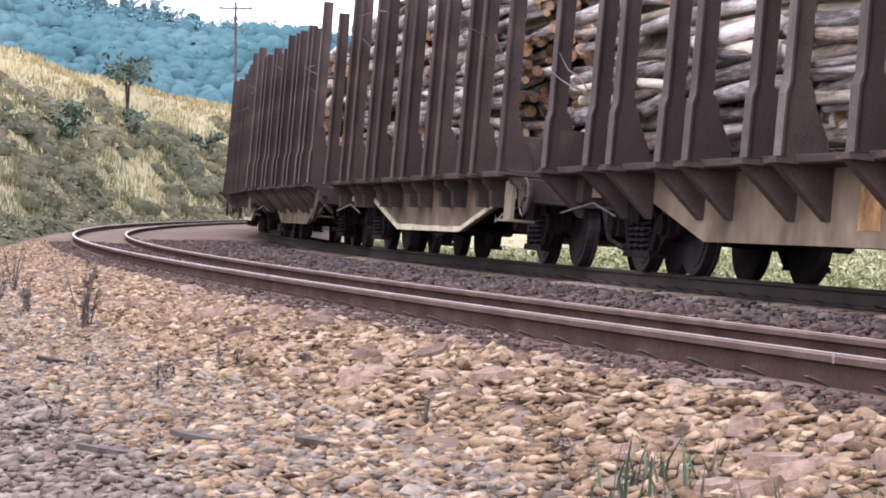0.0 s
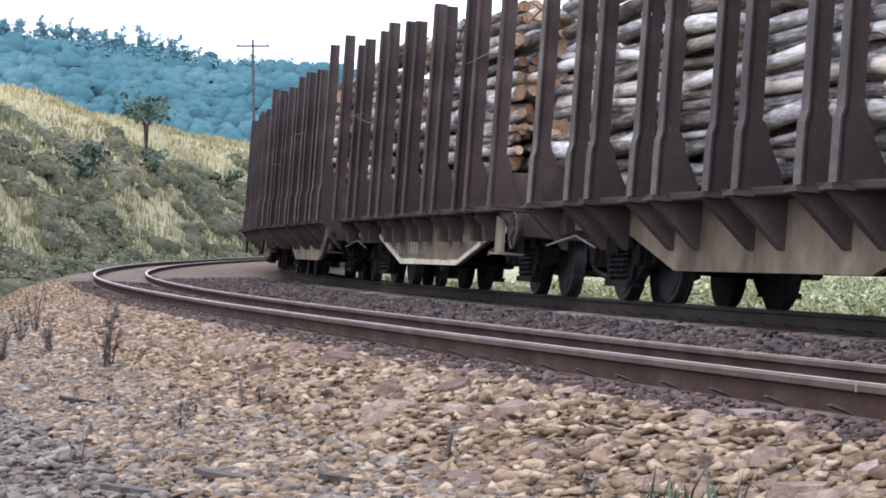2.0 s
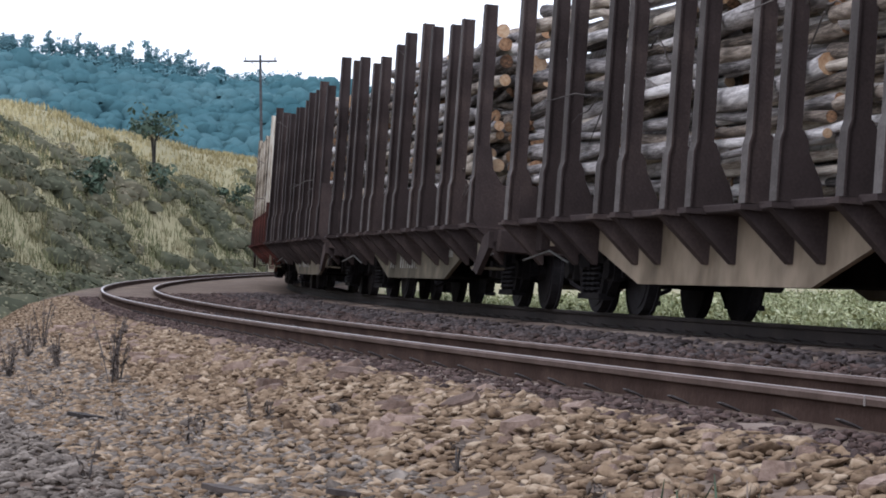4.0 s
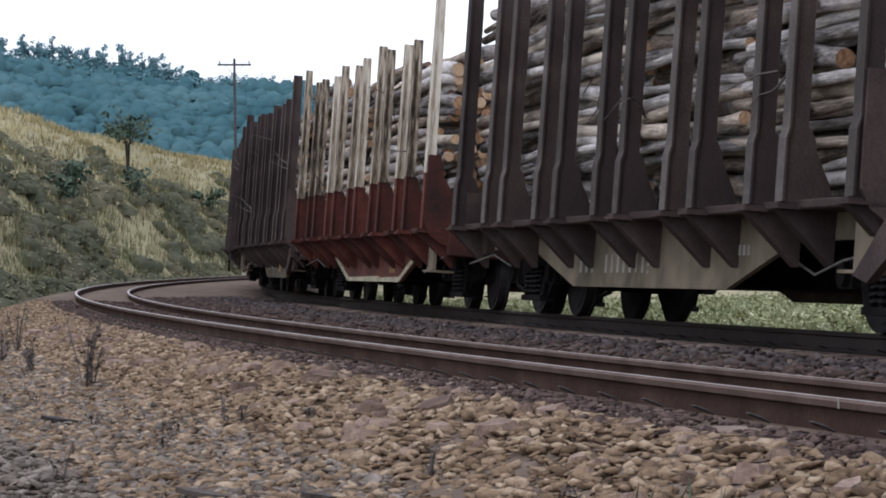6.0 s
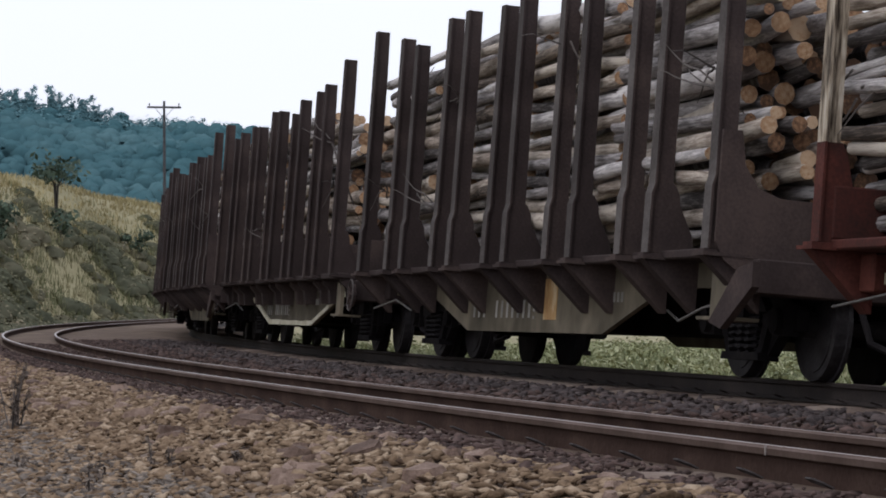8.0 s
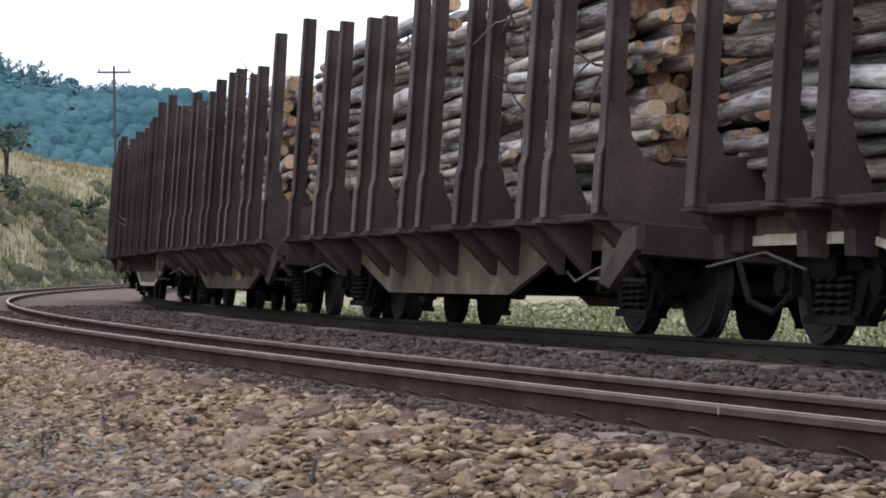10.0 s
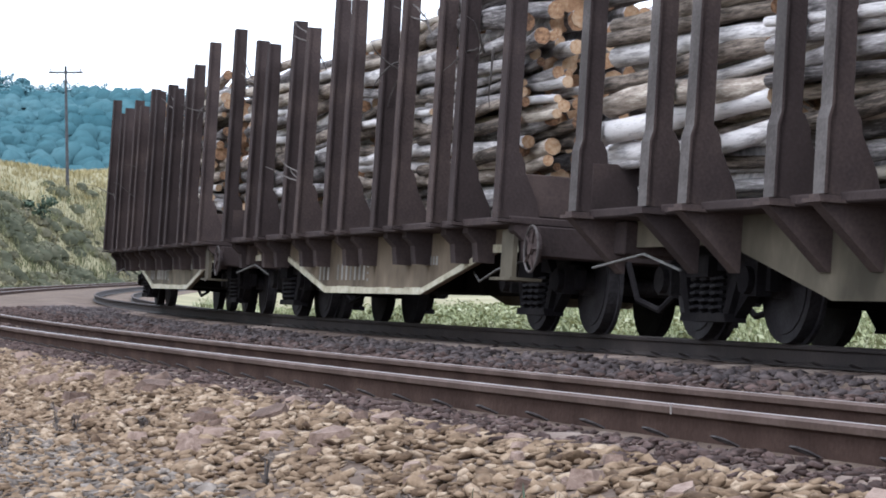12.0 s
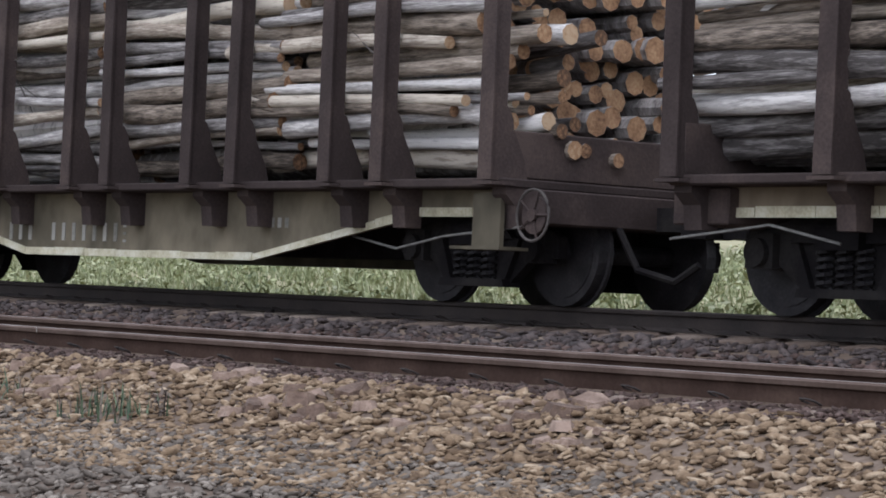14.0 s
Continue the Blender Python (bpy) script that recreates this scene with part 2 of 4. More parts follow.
def tube(bm, pts, r, sides=6, mi=0, caps=True):
    """A round bar along pts; r is one radius or one for each point."""
    rs = r if isinstance(r, (list, tuple)) else [r] * len(pts)
    pts = [Vector(p) for p in pts]
    rings = []
    for i, p in enumerate(pts):
        t = (pts[min(i + 1, len(pts) - 1)] - pts[max(i - 1, 0)]).normalized()
        u = t.orthogonal().normalized() if abs(t.z) > 0.9 else Vector((-t.y, t.x, 0)).normalized()
        w = t.cross(u)
        rings.append([bm.verts.new(p + (u * math.cos(k * math.tau / sides) + w * math.sin(k * math.tau / sides)) * rs[i]) for k in range(sides)])
    for a, b in zip(rings, rings[1:]):
        for k in range(sides):
            bm.faces.new((a[k], a[(k + 1) % sides], b[(k + 1) % sides], b[k])).material_index = mi
    if caps:
        bm.faces.new(rings[0][::-1]).material_index = mi
        bm.faces.new(rings[-1]).material_index = mi


def disc(bm, y0, y1, r, sides=24, cx=0, cz=0, mi=0):
    prism(bm, [(cx + r * math.cos(k * math.tau / sides), cz + r * math.sin(k * math.tau / sides)) for k in range(sides)], y0, y1, "y", mi)


# ---- ground ----
def drop_width(s):
    """Where the gravel ends and the ground falls off, outside the near rail."""
    return float(np.interp(s, [2, 12, 18, 31, 50], [14.0, 7.0, 3.2, 1.75, 1.3]))


def ground_z(s, d):
    """Height of the ground."""
    if d < -6.2:                                   # inside of the curve, beyond the train's track
        z = mix(-0.36, -0.62, smooth(-6.2, -9, d))
        z += 0.5 * smooth(-30, -120, d)
    elif d < -3.6:                                 # bed of the train's track
        z = -0.27 - 0.07 * smooth(-4.6, -5.6, d)
    elif d < -1.3:
        z = -0.22
    elif d < 0.55:
        z = -0.125 - 0.045 * smooth(-0.2, -1.2, d) - 0.012 * smooth(0.0, 0.12, d)
    else:
        z = -0.137 - 0.218 * smooth(0.55, 1.9, d) - 0.12 * smooth(1.9, 4.5, d)
    w = drop_width(s)
    z -= 1.5 * smooth(w, w + 2.2, d)
    rise = smooth(20, 36, s)
    top = float(np.interp(s, [40, 80, 110, 190], [12.9, 12.6, 12.0, 9.9])) * rise
    z += top * (0.55 * smooth(3.5, 12, d) + 0.45 * smooth(8, 19, d))
    z += rise * 2.0 * smooth(19, 60, d)
    if d > 4:
        z += rise * 0.8 * noise.noise(Vector((s * 0.09, d * 0.12, 3.1))) * smooth(4, 12, d)
    return z


def grid_ground():
    ss = [-160, -90, -50, -30] + [x * 1.0 for x in range(-20, 70)] + [70 + 4 * i for i in range(40)] + [240, 280, 340]
    ds = [-600, -300, -160, -100, -60, -40, -25, -18, -13, -10, -8, -7, -6.6, -6.2, -5.6, -4.8, -4.0, -3.4, -2.6, -1.8, -1.1, -0.5, 0, 0.12, 0.5, 0.9, 1.3, 1.7, 2.1, 2.5, 3, 3.5, 4, 4.6, 5.2, 6, 7, 8, 9, 10, 11.5, 13, 14.5, 16, 18, 20, 23, 27, 32, 40, 50, 65, 90, 130, 200, 400]
    verts, faces = [], []
    for s in ss:
        for d in ds:
            dd = max(d, -320)
            verts.append(at(s, dd if d > -320 else -340, ground_z(s, d)))
    n = len(ds)
    mats = []
    for i in range(len(ss) - 1):
        for j in range(n - 1):
            faces.append((i * n + j, (i + 1) * n + j, (i + 1) * n + j + 1, i * n + j + 1))
            mid = (ds[j] + ds[j + 1]) / 2
            mats.append(0 if -6.6 < mid < drop_width(ss[i]) + 0.5 else 1)
    me = bpy.data.meshes.new("ground")
    me.from_pydata(verts, [], faces)
    me.materials.append(M["soil"])
    me.materials.append(M["hill_soil"])
    me.polygons.foreach_set("material_index", mats)
    me.polygons.foreach_set("use_smooth", [True] * len(faces))
    me.update()
    ob = new("ground", me)
    return tagged(ob, "brown gravel soil and dry grassy hillside ground beside the railway", "ground", kind="structure")


grid_ground()
bm = bmesh.new()
ring = [bm.verts.new((9 + 4000 * math.cos(a * math.tau / 64), 4000 * math.sin(a * math.tau / 64), -3)) for a in range(64)]
bm.faces.new(ring)
tagged(part("ground_plain", bm, M["hill_soil"]), "dry grassy plain reaching to the horizon", "ground", kind="structure")

# ---- tracks ----
RAIL = [(-0.065, -0.16), (0.065, -0.16), (0.065, -0.148), (0.012, -0.128), (0.009, -0.045), (0.034, -0.034), (0.036, -0.011), (0.018, 0.0), (-0.018, 0.0), (-0.036, -0.011), (-0.034, -0.034), (-0.009, -0.045), (-0.012, -0.128), (-0.065, -0.148)]


def rail(parent, d, z, lean, mats):
    bm = bmesh.new()
    s, rings = -60.0, []
    while s < 260:
        rings.append([bm.verts.new(at(s, d + p + q * lean, z + q + p * lean)) for p, q in RAIL])
        s += 1.2 if s < 80 else 2.5
    n = len(RAIL)
    for a, b in zip(rings, rings[1:]):
        for k in range(n):
            f = bm.faces.new((a[k], b[k], b[(k + 1) % n], a[(k + 1) % n]))
            f.material_index = 1 if k == 7 else 2 if k in (5, 6, 8, 9) else 0
    bm.faces.new(rings[0])
    bm.faces.new(rings[-1][::-1])
    bmesh.ops.recalc_face_normals(bm, faces=bm.faces[:])
    return part("rail", bm, mats, parent)


def sleeper_mesh():
    """A sleeper with sunken middle and sloping, chamfered ends."""
    bm = bmesh.new()
    rows = [(-1.1, -0.075, 0.075), (-1.06, -0.045, 0.1), (-0.8, -0.012, 0.115), (-0.42, 0.0, 0.12), (-0.3, -0.03, 0.105), (0.3, -0.03, 0.105), (0.42, 0.0, 0.12), (0.8, -0.012, 0.115), (1.06, -0.045, 0.1), (1.1, -0.075, 0.075)]
    rings = [[bm.verts.new((x, y, z)) for x, z in ((-w - 0.03, -0.17), (w + 0.03, -0.17), (w, h - 0.02), (w - 0.025, h), (-w + 0.025, h), (-w, h - 0.02))] for y, h, w in rows]
    for a, b in zip(rings, rings[1:]):
        for k in range(6):
            bm.faces.new((a[k], a[(k + 1) % 6], b[(k + 1) % 6], b[k]))
    bm.faces.new(rings[0][::-1])
    bm.faces.new(rings[-1])
    bmesh.ops.recalc_face_normals(bm, faces=bm.faces[:])
    me = bpy.data.meshes.new("sleeper")
    bm.to_mesh(me)
    bm.free()
    me.materials.append(M["sleeper"])
    return me


def clip_mesh(mat):
    bm = bmesh.new()
    tube(bm, [(-0.05, 0.0, 0.0), (-0.045, 0.05, 0.045), (-0.02, 0.085, 0.075), (0.02, 0.085, 0.075), (0.05, 0.04, 0.045), (0.04, -0.01, 0.012)], 0.012, 5)
    me = bpy.data.meshes.new("rail_clip")
    bm.to_mesh(me)
    bm.free()
    me.materials.append(mat)
    return me


JOINT = 8.85                           # a welded joint in the near rail
SLEEPER, CLIP_DARK = sleeper_mesh(), clip_mesh(M["rail_dark"])


def track(name, label, d_out, z, cant):
    base = new(name)
    lean = cant / GAUGE
    mats = [M["rail_side"], M["rail_top"], M["rail_head"]] if d_out == 0 else [M["rail_dark"], M["rail_head"], M["rail_dark"]]
    rail(base, d_out, z, lean, mats)
    rail(base, d_out - GAUGE, z - cant, lean, mats)
    s = -12.2
    while s < 50:
        th = TH0 - s / R_S
        m = Matrix.Translation(at(s, d_out - GAUGE / 2, z - cant / 2 - (0.126 if d_out == 0 else 0.16))) @ Matrix.Rotation(th - math.pi / 2, 4, "Z") @ Matrix.Rotation(math.atan(lean), 4, "X")
        same("sleeper", SLEEPER, base, m)
        if s < 34:
            for off in (0.535 + 0.045, -0.535 + 0.045)[: 2 if d_out == 0 else 1]:
                same("rail_clip", CLIP_DARK, base, m @ pose(random.uniform(-.01, .01), off + (0.05 if d_out == 0 else 0.09), 0.012) @ Matrix.Diagonal((0.9, 0.8, 0.4, 1)))
        s += 0.6
    if d_out == 0:
        bm = bmesh.new()
        box(bm, -0.004, 0.004, -0.002, 0.004, -0.034, 0.001)
        th = TH0 - JOINT / R_S
        part("rail_joint", bm, M["rail_top"], base).matrix_basis = Matrix.Translation(at(JOINT, d_out + 0.036, z)) @ Matrix.Rotation(th - math.pi / 2, 4, "Z")
    return tagged(base, label, "railway track")


track("railway_track", "empty curved track with worn shiny rail heads on ballast", 0.0, 0.0, CANT_NEAR)
track("railway_track", "curved track with dark rails under the log train", -4.412, Z_FAR, CANT_FAR)


# ---- the log train ----
HALF = 6.08                            # from the middle of a wagon to its end stakes
PITCH = 14.16                          # from wagon to wagon
SIDE = 1.56                            # outer face of the stakes
DECK = 0.93
SILL_Y = 1.15
STAKES = []
x = -HALF
for gap in (1.42, 0.73, 1.42, 0.73, 1.42, 0.73, 1.42, 0.73, 1.42, 0.73, 1.41, 0):
    STAKES.append(x)
    x += gap
SPEED = 13.46


def mesh_of(name, bm, mats, shade=False):
    me = bpy.data.meshes.new(name)
    bmesh.ops.recalc_face_normals(bm, faces=bm.faces[:])
    bm.to_mesh(me)
    bm.free()
    for m in mats:
        me.materials.append(m)
    if shade:
        me.polygons.foreach_set("use_smooth", [True] * len(me.polygons))
    return me


def stake_mesh(top, split, mats, width=0.16, half=0.08, step=0.0):
    """A stake on the -y side: a T-section set across the wagon, its web wide at the foot; step: how far the foot stands out past the post."""
    bm = bmesh.new()
    o = -SIDE
    k = DECK + (0.64 if split else 0.52)
    levels = [(DECK - 0.02, 0.38, 0, step), (DECK + 0.14, 0.34, 0, step), (DECK + 0.36, 0.23, 0, step), (k - 0.08, width + 0.06, 0, step), (k, width + 0.02, 0, 0), (k + 0.012, width, 1, 0), (top - 0.5, width - 0.005, 1, 0), (top, width - 0.015, 1, 0)]
    rings = []
    for z, w, _, out in levels:
        rings.append([bm.verts.new((x, o + y, z)) for x, y in ((-half, -out), (half, -out), (half, 0.018 - out), (half * 0.6, 0.018 - out), (half * 0.6, w), (-half * 0.6, w), (-half * 0.6, 0.018 - out), (-half, 0.018 - out))])
    for (a, b), lv in zip(zip(rings, rings[1:]), levels[1:]):
        for n in range(8):
            # slot 2, the outer face, has the sky's light painted in
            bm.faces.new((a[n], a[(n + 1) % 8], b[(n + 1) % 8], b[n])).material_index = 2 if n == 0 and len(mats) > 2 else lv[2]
    bm.faces.new(rings[0])
    bm.faces.new(rings[-1]).material_index = 1
    return mesh_of("stake", bm, mats)


def gusset_mesh(mat):
    """A triangular plate that carries a stake's foot out from the sill, under the deck's edge flange."""
    bm = bmesh.new()
    prism(bm, [(-SIDE - 0.05, DECK - 0.024), (-SIDE - 0.05, DECK - 0.07), (-SILL_Y - 0.02, DECK - 0.47), (-SILL_Y, DECK - 0.47), (-SILL_Y, DECK - 0.024)], -0.07, 0.07, "x")
    prism(bm, [(-SIDE - 0.07, DECK - 0.05), (-SIDE - 0.07, DECK - 0.075), (-SILL_Y - 0.02, DECK - 0.075), (-SILL_Y - 0.02, DECK - 0.05)], -0.13, 0.13, "x")
    return mesh_of("bracket", bm, [mat])


def socket_mesh(mat):
    """A stake socket: a short box that stands out from the sill, cut back below."""
    bm = bmesh.new()
    prism(bm, [(-SILL_Y - 0.26, DECK - 0.024), (-SILL_Y - 0.26, DECK - 0.12), (-SILL_Y - 0.17, DECK - 0.2), (-SILL_Y - 0.15, DECK - 0.37), (-SILL_Y, DECK - 0.37), (-SILL_Y, DECK - 0.024)], -0.085, 0.085, "x")
    prism(bm, [(-SIDE - 0.01, DECK - 0.03), (-SIDE - 0.01, DECK - 0.055), (-SILL_Y - 0.2, DECK - 0.055), (-SILL_Y - 0.2, DECK - 0.03)], -0.12, 0.12, "x")
    return mesh_of("bracket", bm, [mat])


E0 = HALF - 0.15
BELLY = {"short": [(-E0, 0.66), (-4.1, 0.66), (-2.4, 0.28), (2.3, 0.28), (3.9, 0.66), (E0, 0.66)],
         "long": [(-HALF - 0.1, 0.66), (-3.95, 0.66), (-1.8, 0.28), (2.33, 0.28), (4.75, 0.66), (HALF + 0.05, 0.66)]}


def sill_mesh(mat, kind):
    bm = bmesh.new()
    pts = BELLY[kind]
    prism(bm, pts + [(pts[-1][0], DECK - 0.02), (pts[0][0], DECK - 0.02)], -SILL_Y, -SILL_Y + 0.05, "y")
    return mesh_of("side_sill", bm, [mat])


def stripe_mesh(kind):
    bm = bmesh.new()
    pts = BELLY[kind]
    for (x0, z0), (x1, z1) in zip(pts, pts[1:]):
        n = max(1, round(abs(x1 - x0) / 0.6))
        for i in range(n):
            a, b = x0 + (x1 - x0) * i / n + 0.004, x0 + (x1 - x0) * (i + 1) / n - 0.004
            za, zb = z0 + (z1 - z0) * i / n, z0 + (z1 - z0) * (i + 1) / n
            h = 0.06 + random.uniform(-0.012, 0.012)
            prism(bm, [(a, za - 0.006), (b, zb - 0.006), (b, zb + h), (a, za + h)], -SILL_Y - 0.022, -SILL_Y - 0.003, "y")
    return mesh_of("painted_edge", bm, [M["stripe"]])


def box_mesh(name, mat, *size):
    bm = bmesh.new()
    box(bm, *size)
    bmesh.ops.bevel(bm, geom=bm.edges[:], offset=0.012, segments=1, affect="EDGES")
    return mesh_of(name, bm, [mat])


def deck_mesh(mat):
    return box_mesh("deck", mat, -HALF - 0.1, HALF + 0.1, -SIDE + 0.1, SIDE - 0.1, DECK - 0.07, DECK)


END_BOARD = {p: box_mesh("end_board", M[m], HALF - 0.05, HALF + 0.03, -SIDE + 0.1, SIDE - 0.1, DECK + 0.004, DECK + 0.36) for p, m in (("dark", "stake"), ("red", "stake_red"))}
HEADSTOCK = {p: box_mesh("headstock", M[m], HALF - 0.28, HALF + 0.26, -1.25, 1.25, 0.60, DECK - 0.075) for p, m in (("dark", "stake"), ("red", "stake_red"))}
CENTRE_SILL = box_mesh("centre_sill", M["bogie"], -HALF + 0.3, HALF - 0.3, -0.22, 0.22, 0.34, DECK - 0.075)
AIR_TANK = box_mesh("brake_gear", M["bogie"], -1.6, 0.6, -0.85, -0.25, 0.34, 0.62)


def wheel_mesh():
    bm = bmesh.new()
    for s in (-1, 1):
        y = s * 0.5
        disc(bm, min(y, y + s * 0.09), max(y, y + s * 0.09), 0.415, 28)
        disc(bm, min(y, y - s * 0.03), max(y, y - s * 0.03), 0.445, 28)
        disc(bm, min(y + s * 0.09, y + s * 0.10), max(y + s * 0.09, y + s * 0.10), 0.35, 24)
        disc(bm, min(y + s * 0.10, y + s * 0.19), max(y + s * 0.10, y + s * 0.19), 0.10, 14)
        for k in range(3):
            a = k * math.tau / 3
            disc(bm, min(y + s * 0.19, y + s * 0.205), max(y + s * 0.19, y + s * 0.205), 0.02, 6, 0.055 * math.cos(a), 0.055 * math.sin(a))
    disc(bm, -0.5, 0.5, 0.075, 14)
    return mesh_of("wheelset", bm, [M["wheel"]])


WB = 0.78                                                                # half a bogie's wheelbase


def side_frame_mesh():
    """A cast side frame on the -y side: two jaws, an arched top, a spring nest."""
    bm = bmesh.new()
    y0, y1 = -0.86, -0.72
    prism(bm, [(-WB - 0.2, 0.52), (-WB - 0.2, 0.36), (-WB + 0.14, 0.34), (-0.40, 0.16), (0.40, 0.16), (WB - 0.14, 0.34), (WB + 0.2, 0.36), (WB + 0.2, 0.52),
               (WB, 0.60), (0.34, 0.70), (-0.34, 0.70), (-WB, 0.60)], y0 + 0.05, y1, "y")
    prism(bm, [(-0.42, 0.13), (0.42, 0.13), (0.40, 0.19), (-0.40, 0.19)], y0 - 0.03, y1, "y")
    prism(bm, [(-0.40, 0.19), (-0.30, 0.19), (-0.44, 0.52), (-0.56, 0.5)], y0, y0 + 0.06, "y")
    prism(bm, [(0.30, 0.19), (0.40, 0.19), (0.56, 0.5), (0.44, 0.52)], y0, y0 + 0.06, "y")
    prism(bm, [(-0.5, 0.5), (0.5, 0.5), (0.36, 0.62), (-0.36, 0.62)], y0 - 0.02, y0 + 0.06, "y")
    for s in (-1, 1):
        box(bm, s * WB - 0.13, s * WB + 0.13, y0 - 0.02, y0 + 0.1, 0.32, 0.56)
        disc(bm, y0 - 0.07, y0 - 0.02, 0.10, 14, s * WB, 0.43)
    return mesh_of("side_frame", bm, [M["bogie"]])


def spring_mesh():
    bm = bmesh.new()
    pts = [(0.055 * math.cos(a * 0.9), 0.055 * math.sin(a * 0.9), 0.19 + 0.30 * a / 40) for a in range(41)]
    tube(bm, pts, 0.016, 5)
    return mesh_of("spring", bm, [M["wheel"]])


def bolster_mesh():
    bm = bmesh.new()
    box(bm, -0.2, 0.2, -0.95, 0.95, 0.45, 0.6)
    box(bm, -0.15, 0.15, -0.3, 0.3, 0.6, 0.68)
    box(bm, -WB + 0.35, -WB + 0.45, -0.75, 0.75, 0.3, 0.42)
    box(bm, WB - 0.45, WB - 0.35, -0.75, 0.75, 0.3, 0.42)
    return mesh_of("bolster", bm, [M["bogie"]])


def coupler_mesh():
    bm = bmesh.new()
    box(bm, HALF + 0.2, HALF + 0.72, -0.09, 0.09, 0.60, 0.78)
    prism(bm, [(HALF + 0.62, -0.16), (HALF + 0.95, -0.2), (HALF + 0.98, 0.05), (HALF + 0.8, 0.16), (HALF + 0.62, 0.14)], 0.55, 0.82, "z")
    tube(bm, [(HALF + 0.25, -0.45, 0.6), (HALF + 0.45, -0.42, 0.3), (HALF + 0.8, -0.35, 0.22), (HALF + 1.0, -0.3, 0.35)], 0.028, 6)
    return mesh_of("coupler", bm, [M["bogie"]])


def brake_wheel_mesh():
    bm = bmesh.new()
    n, r = 24, 0.19
    ring = [(r * math.cos(k * math.tau / n), -0.02, r * math.sin(k * math.tau / n)) for k in range(n + 1)]
    tube(bm, ring, 0.011, 6, 1, caps=False)
    disc(bm, -0.01, 0.03, 0.14, 20, mi=0)
    disc(bm, -0.04, 0.06, 0.05, 10, mi=0)
    for k in range(5):
        a = k * math.tau / 5
        tube(bm, [(0, -0.02, 0), (r * math.cos(a), -0.02, r * math.sin(a))], 0.01, 4, 0)
    return mesh_of("brake_wheel", bm, [M["stake"], M["stake_face"]])


def step_mesh():
    bm = bmesh.new()
    box(bm, 0, 0.34, -1.38, -1.34, 0.42, 0.82)
    box(bm, -0.25, 0.36, -1.40, -1.12, 0.40, 0.425)
    tube(bm, [(0.3, -1.36, 0.81), (0.3, -1.36, 0.95)], 0.015, 5)
    return mesh_of("end_step", bm, [M["sill"]])


def rod_mesh(pts):
    bm = bmesh.new()
    tube(bm, pts, 0.011, 5)
    return mesh_of("brake_rod", bm, [M["cable"]])


RODS = [rod_mesh([(3.6, -1.0, 0.50), (4.5, -1.2, 0.40), (5.2, -1.25, 0.50), (6.3, -1.3, 0.58)]), rod_mesh([(-6.3, -1.3, 0.50), (-5.4, -1.25, 0.60), (-4.8, -1.2, 0.48)])]
bm = bmesh.new()
box(bm, -0.033, 0.033, -SILL_Y - 0.006, -SILL_Y + 0.01, -0.065, 0.065)
LETTER = mesh_of("letter", bm, [M["letter"]])
bm = bmesh.new()
box(bm, 1.2, 1.62, -SILL_Y - 0.005, -SILL_Y + 0.01, 0.42, 0.80)
PATCH = mesh_of("paint_patch", bm, [M["patch"]])

DECK_ME = {"dark": deck_mesh(M["stake"]), "red": deck_mesh(M["stake_red"])}
SILL_ME = {(c, kind): sill_mesh(M[m], kind) for c, m in (("dark", "sill"), ("tan", "sill_tan"), ("red", "sill_red")) for kind in BELLY}
BRACKET = {("dark", "short"): gusset_mesh(M["stake"]), ("red", "short"): gusset_mesh(M["stake_red"]), ("dark", "long"): socket_mesh(M["stake"])}
TOPS = {"low": (3.25, 3.3, 3.34, 3.2, 3.38, 3.57), "high": (3.4, 3.46, 3.5, 3.36, 3.56, 3.72)}
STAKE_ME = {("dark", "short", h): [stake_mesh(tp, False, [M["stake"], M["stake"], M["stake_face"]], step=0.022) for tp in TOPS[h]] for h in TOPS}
STAKE_ME.update({("dark", "long", h): [stake_mesh(tp, False, [M["stake"], M["stake"]]) for tp in TOPS[h]] for h in TOPS})
STAKE_ME["red", "short", "high"] = [stake_mesh(tp, True, [M["stake_red"], M["stake_pale"]], 0.12, 0.065) for tp in (3.32, 3.37, 3.42, 3.27, 3.45, 3.66)]
STRIPE = {kind: stripe_mesh(kind) for kind in BELLY}
WHEELS, FRAME_ME, SPRING, BOLSTER = wheel_mesh(), side_frame_mesh(), spring_mesh(), bolster_mesh()
COUPLER, BRAKE, STEP = coupler_mesh(), brake_wheel_mesh(), step_mesh()
def end_plate_mesh(mat):
    """The web that ties the end stake to the end board, rounded below the deck."""
    bm = bmesh.new()
    o = -SIDE + 0.02
    prism(bm, [(o, DECK + 0.85), (o + 0.15, DECK + 0.85), (o + 0.19, DECK + 0.6), (o + 0.3, DECK + 0.44), (o + 0.48, DECK + 0.38), (o + 1.05, DECK + 0.37), (o + 1.05, DECK - 0.06), (o + 0.62, DECK - 0.2), (o + 0.42, DECK - 0.25), (o + 0.22, DECK - 0.2), (o + 0.07, DECK - 0.1), (o, DECK + 0.03)], HALF + 0.085, HALF + 0.125, "x")
    return mesh_of("end_plate", bm, [mat])


def foot_plank_mesh(mat):
    """A slanting plank under the wagon's end."""
    bm = bmesh.new()
    prism(bm, [(HALF - 0.15, DECK - 0.55), (HALF + 0.12, DECK - 0.60), (HALF + 0.72, DECK - 0.3), (HALF + 0.72, DECK - 0.12), (HALF + 0.4, DECK - 0.16)], -SIDE + 0.1, -SIDE + 0.16, "y")
    return mesh_of("foot_plank", bm, [mat])


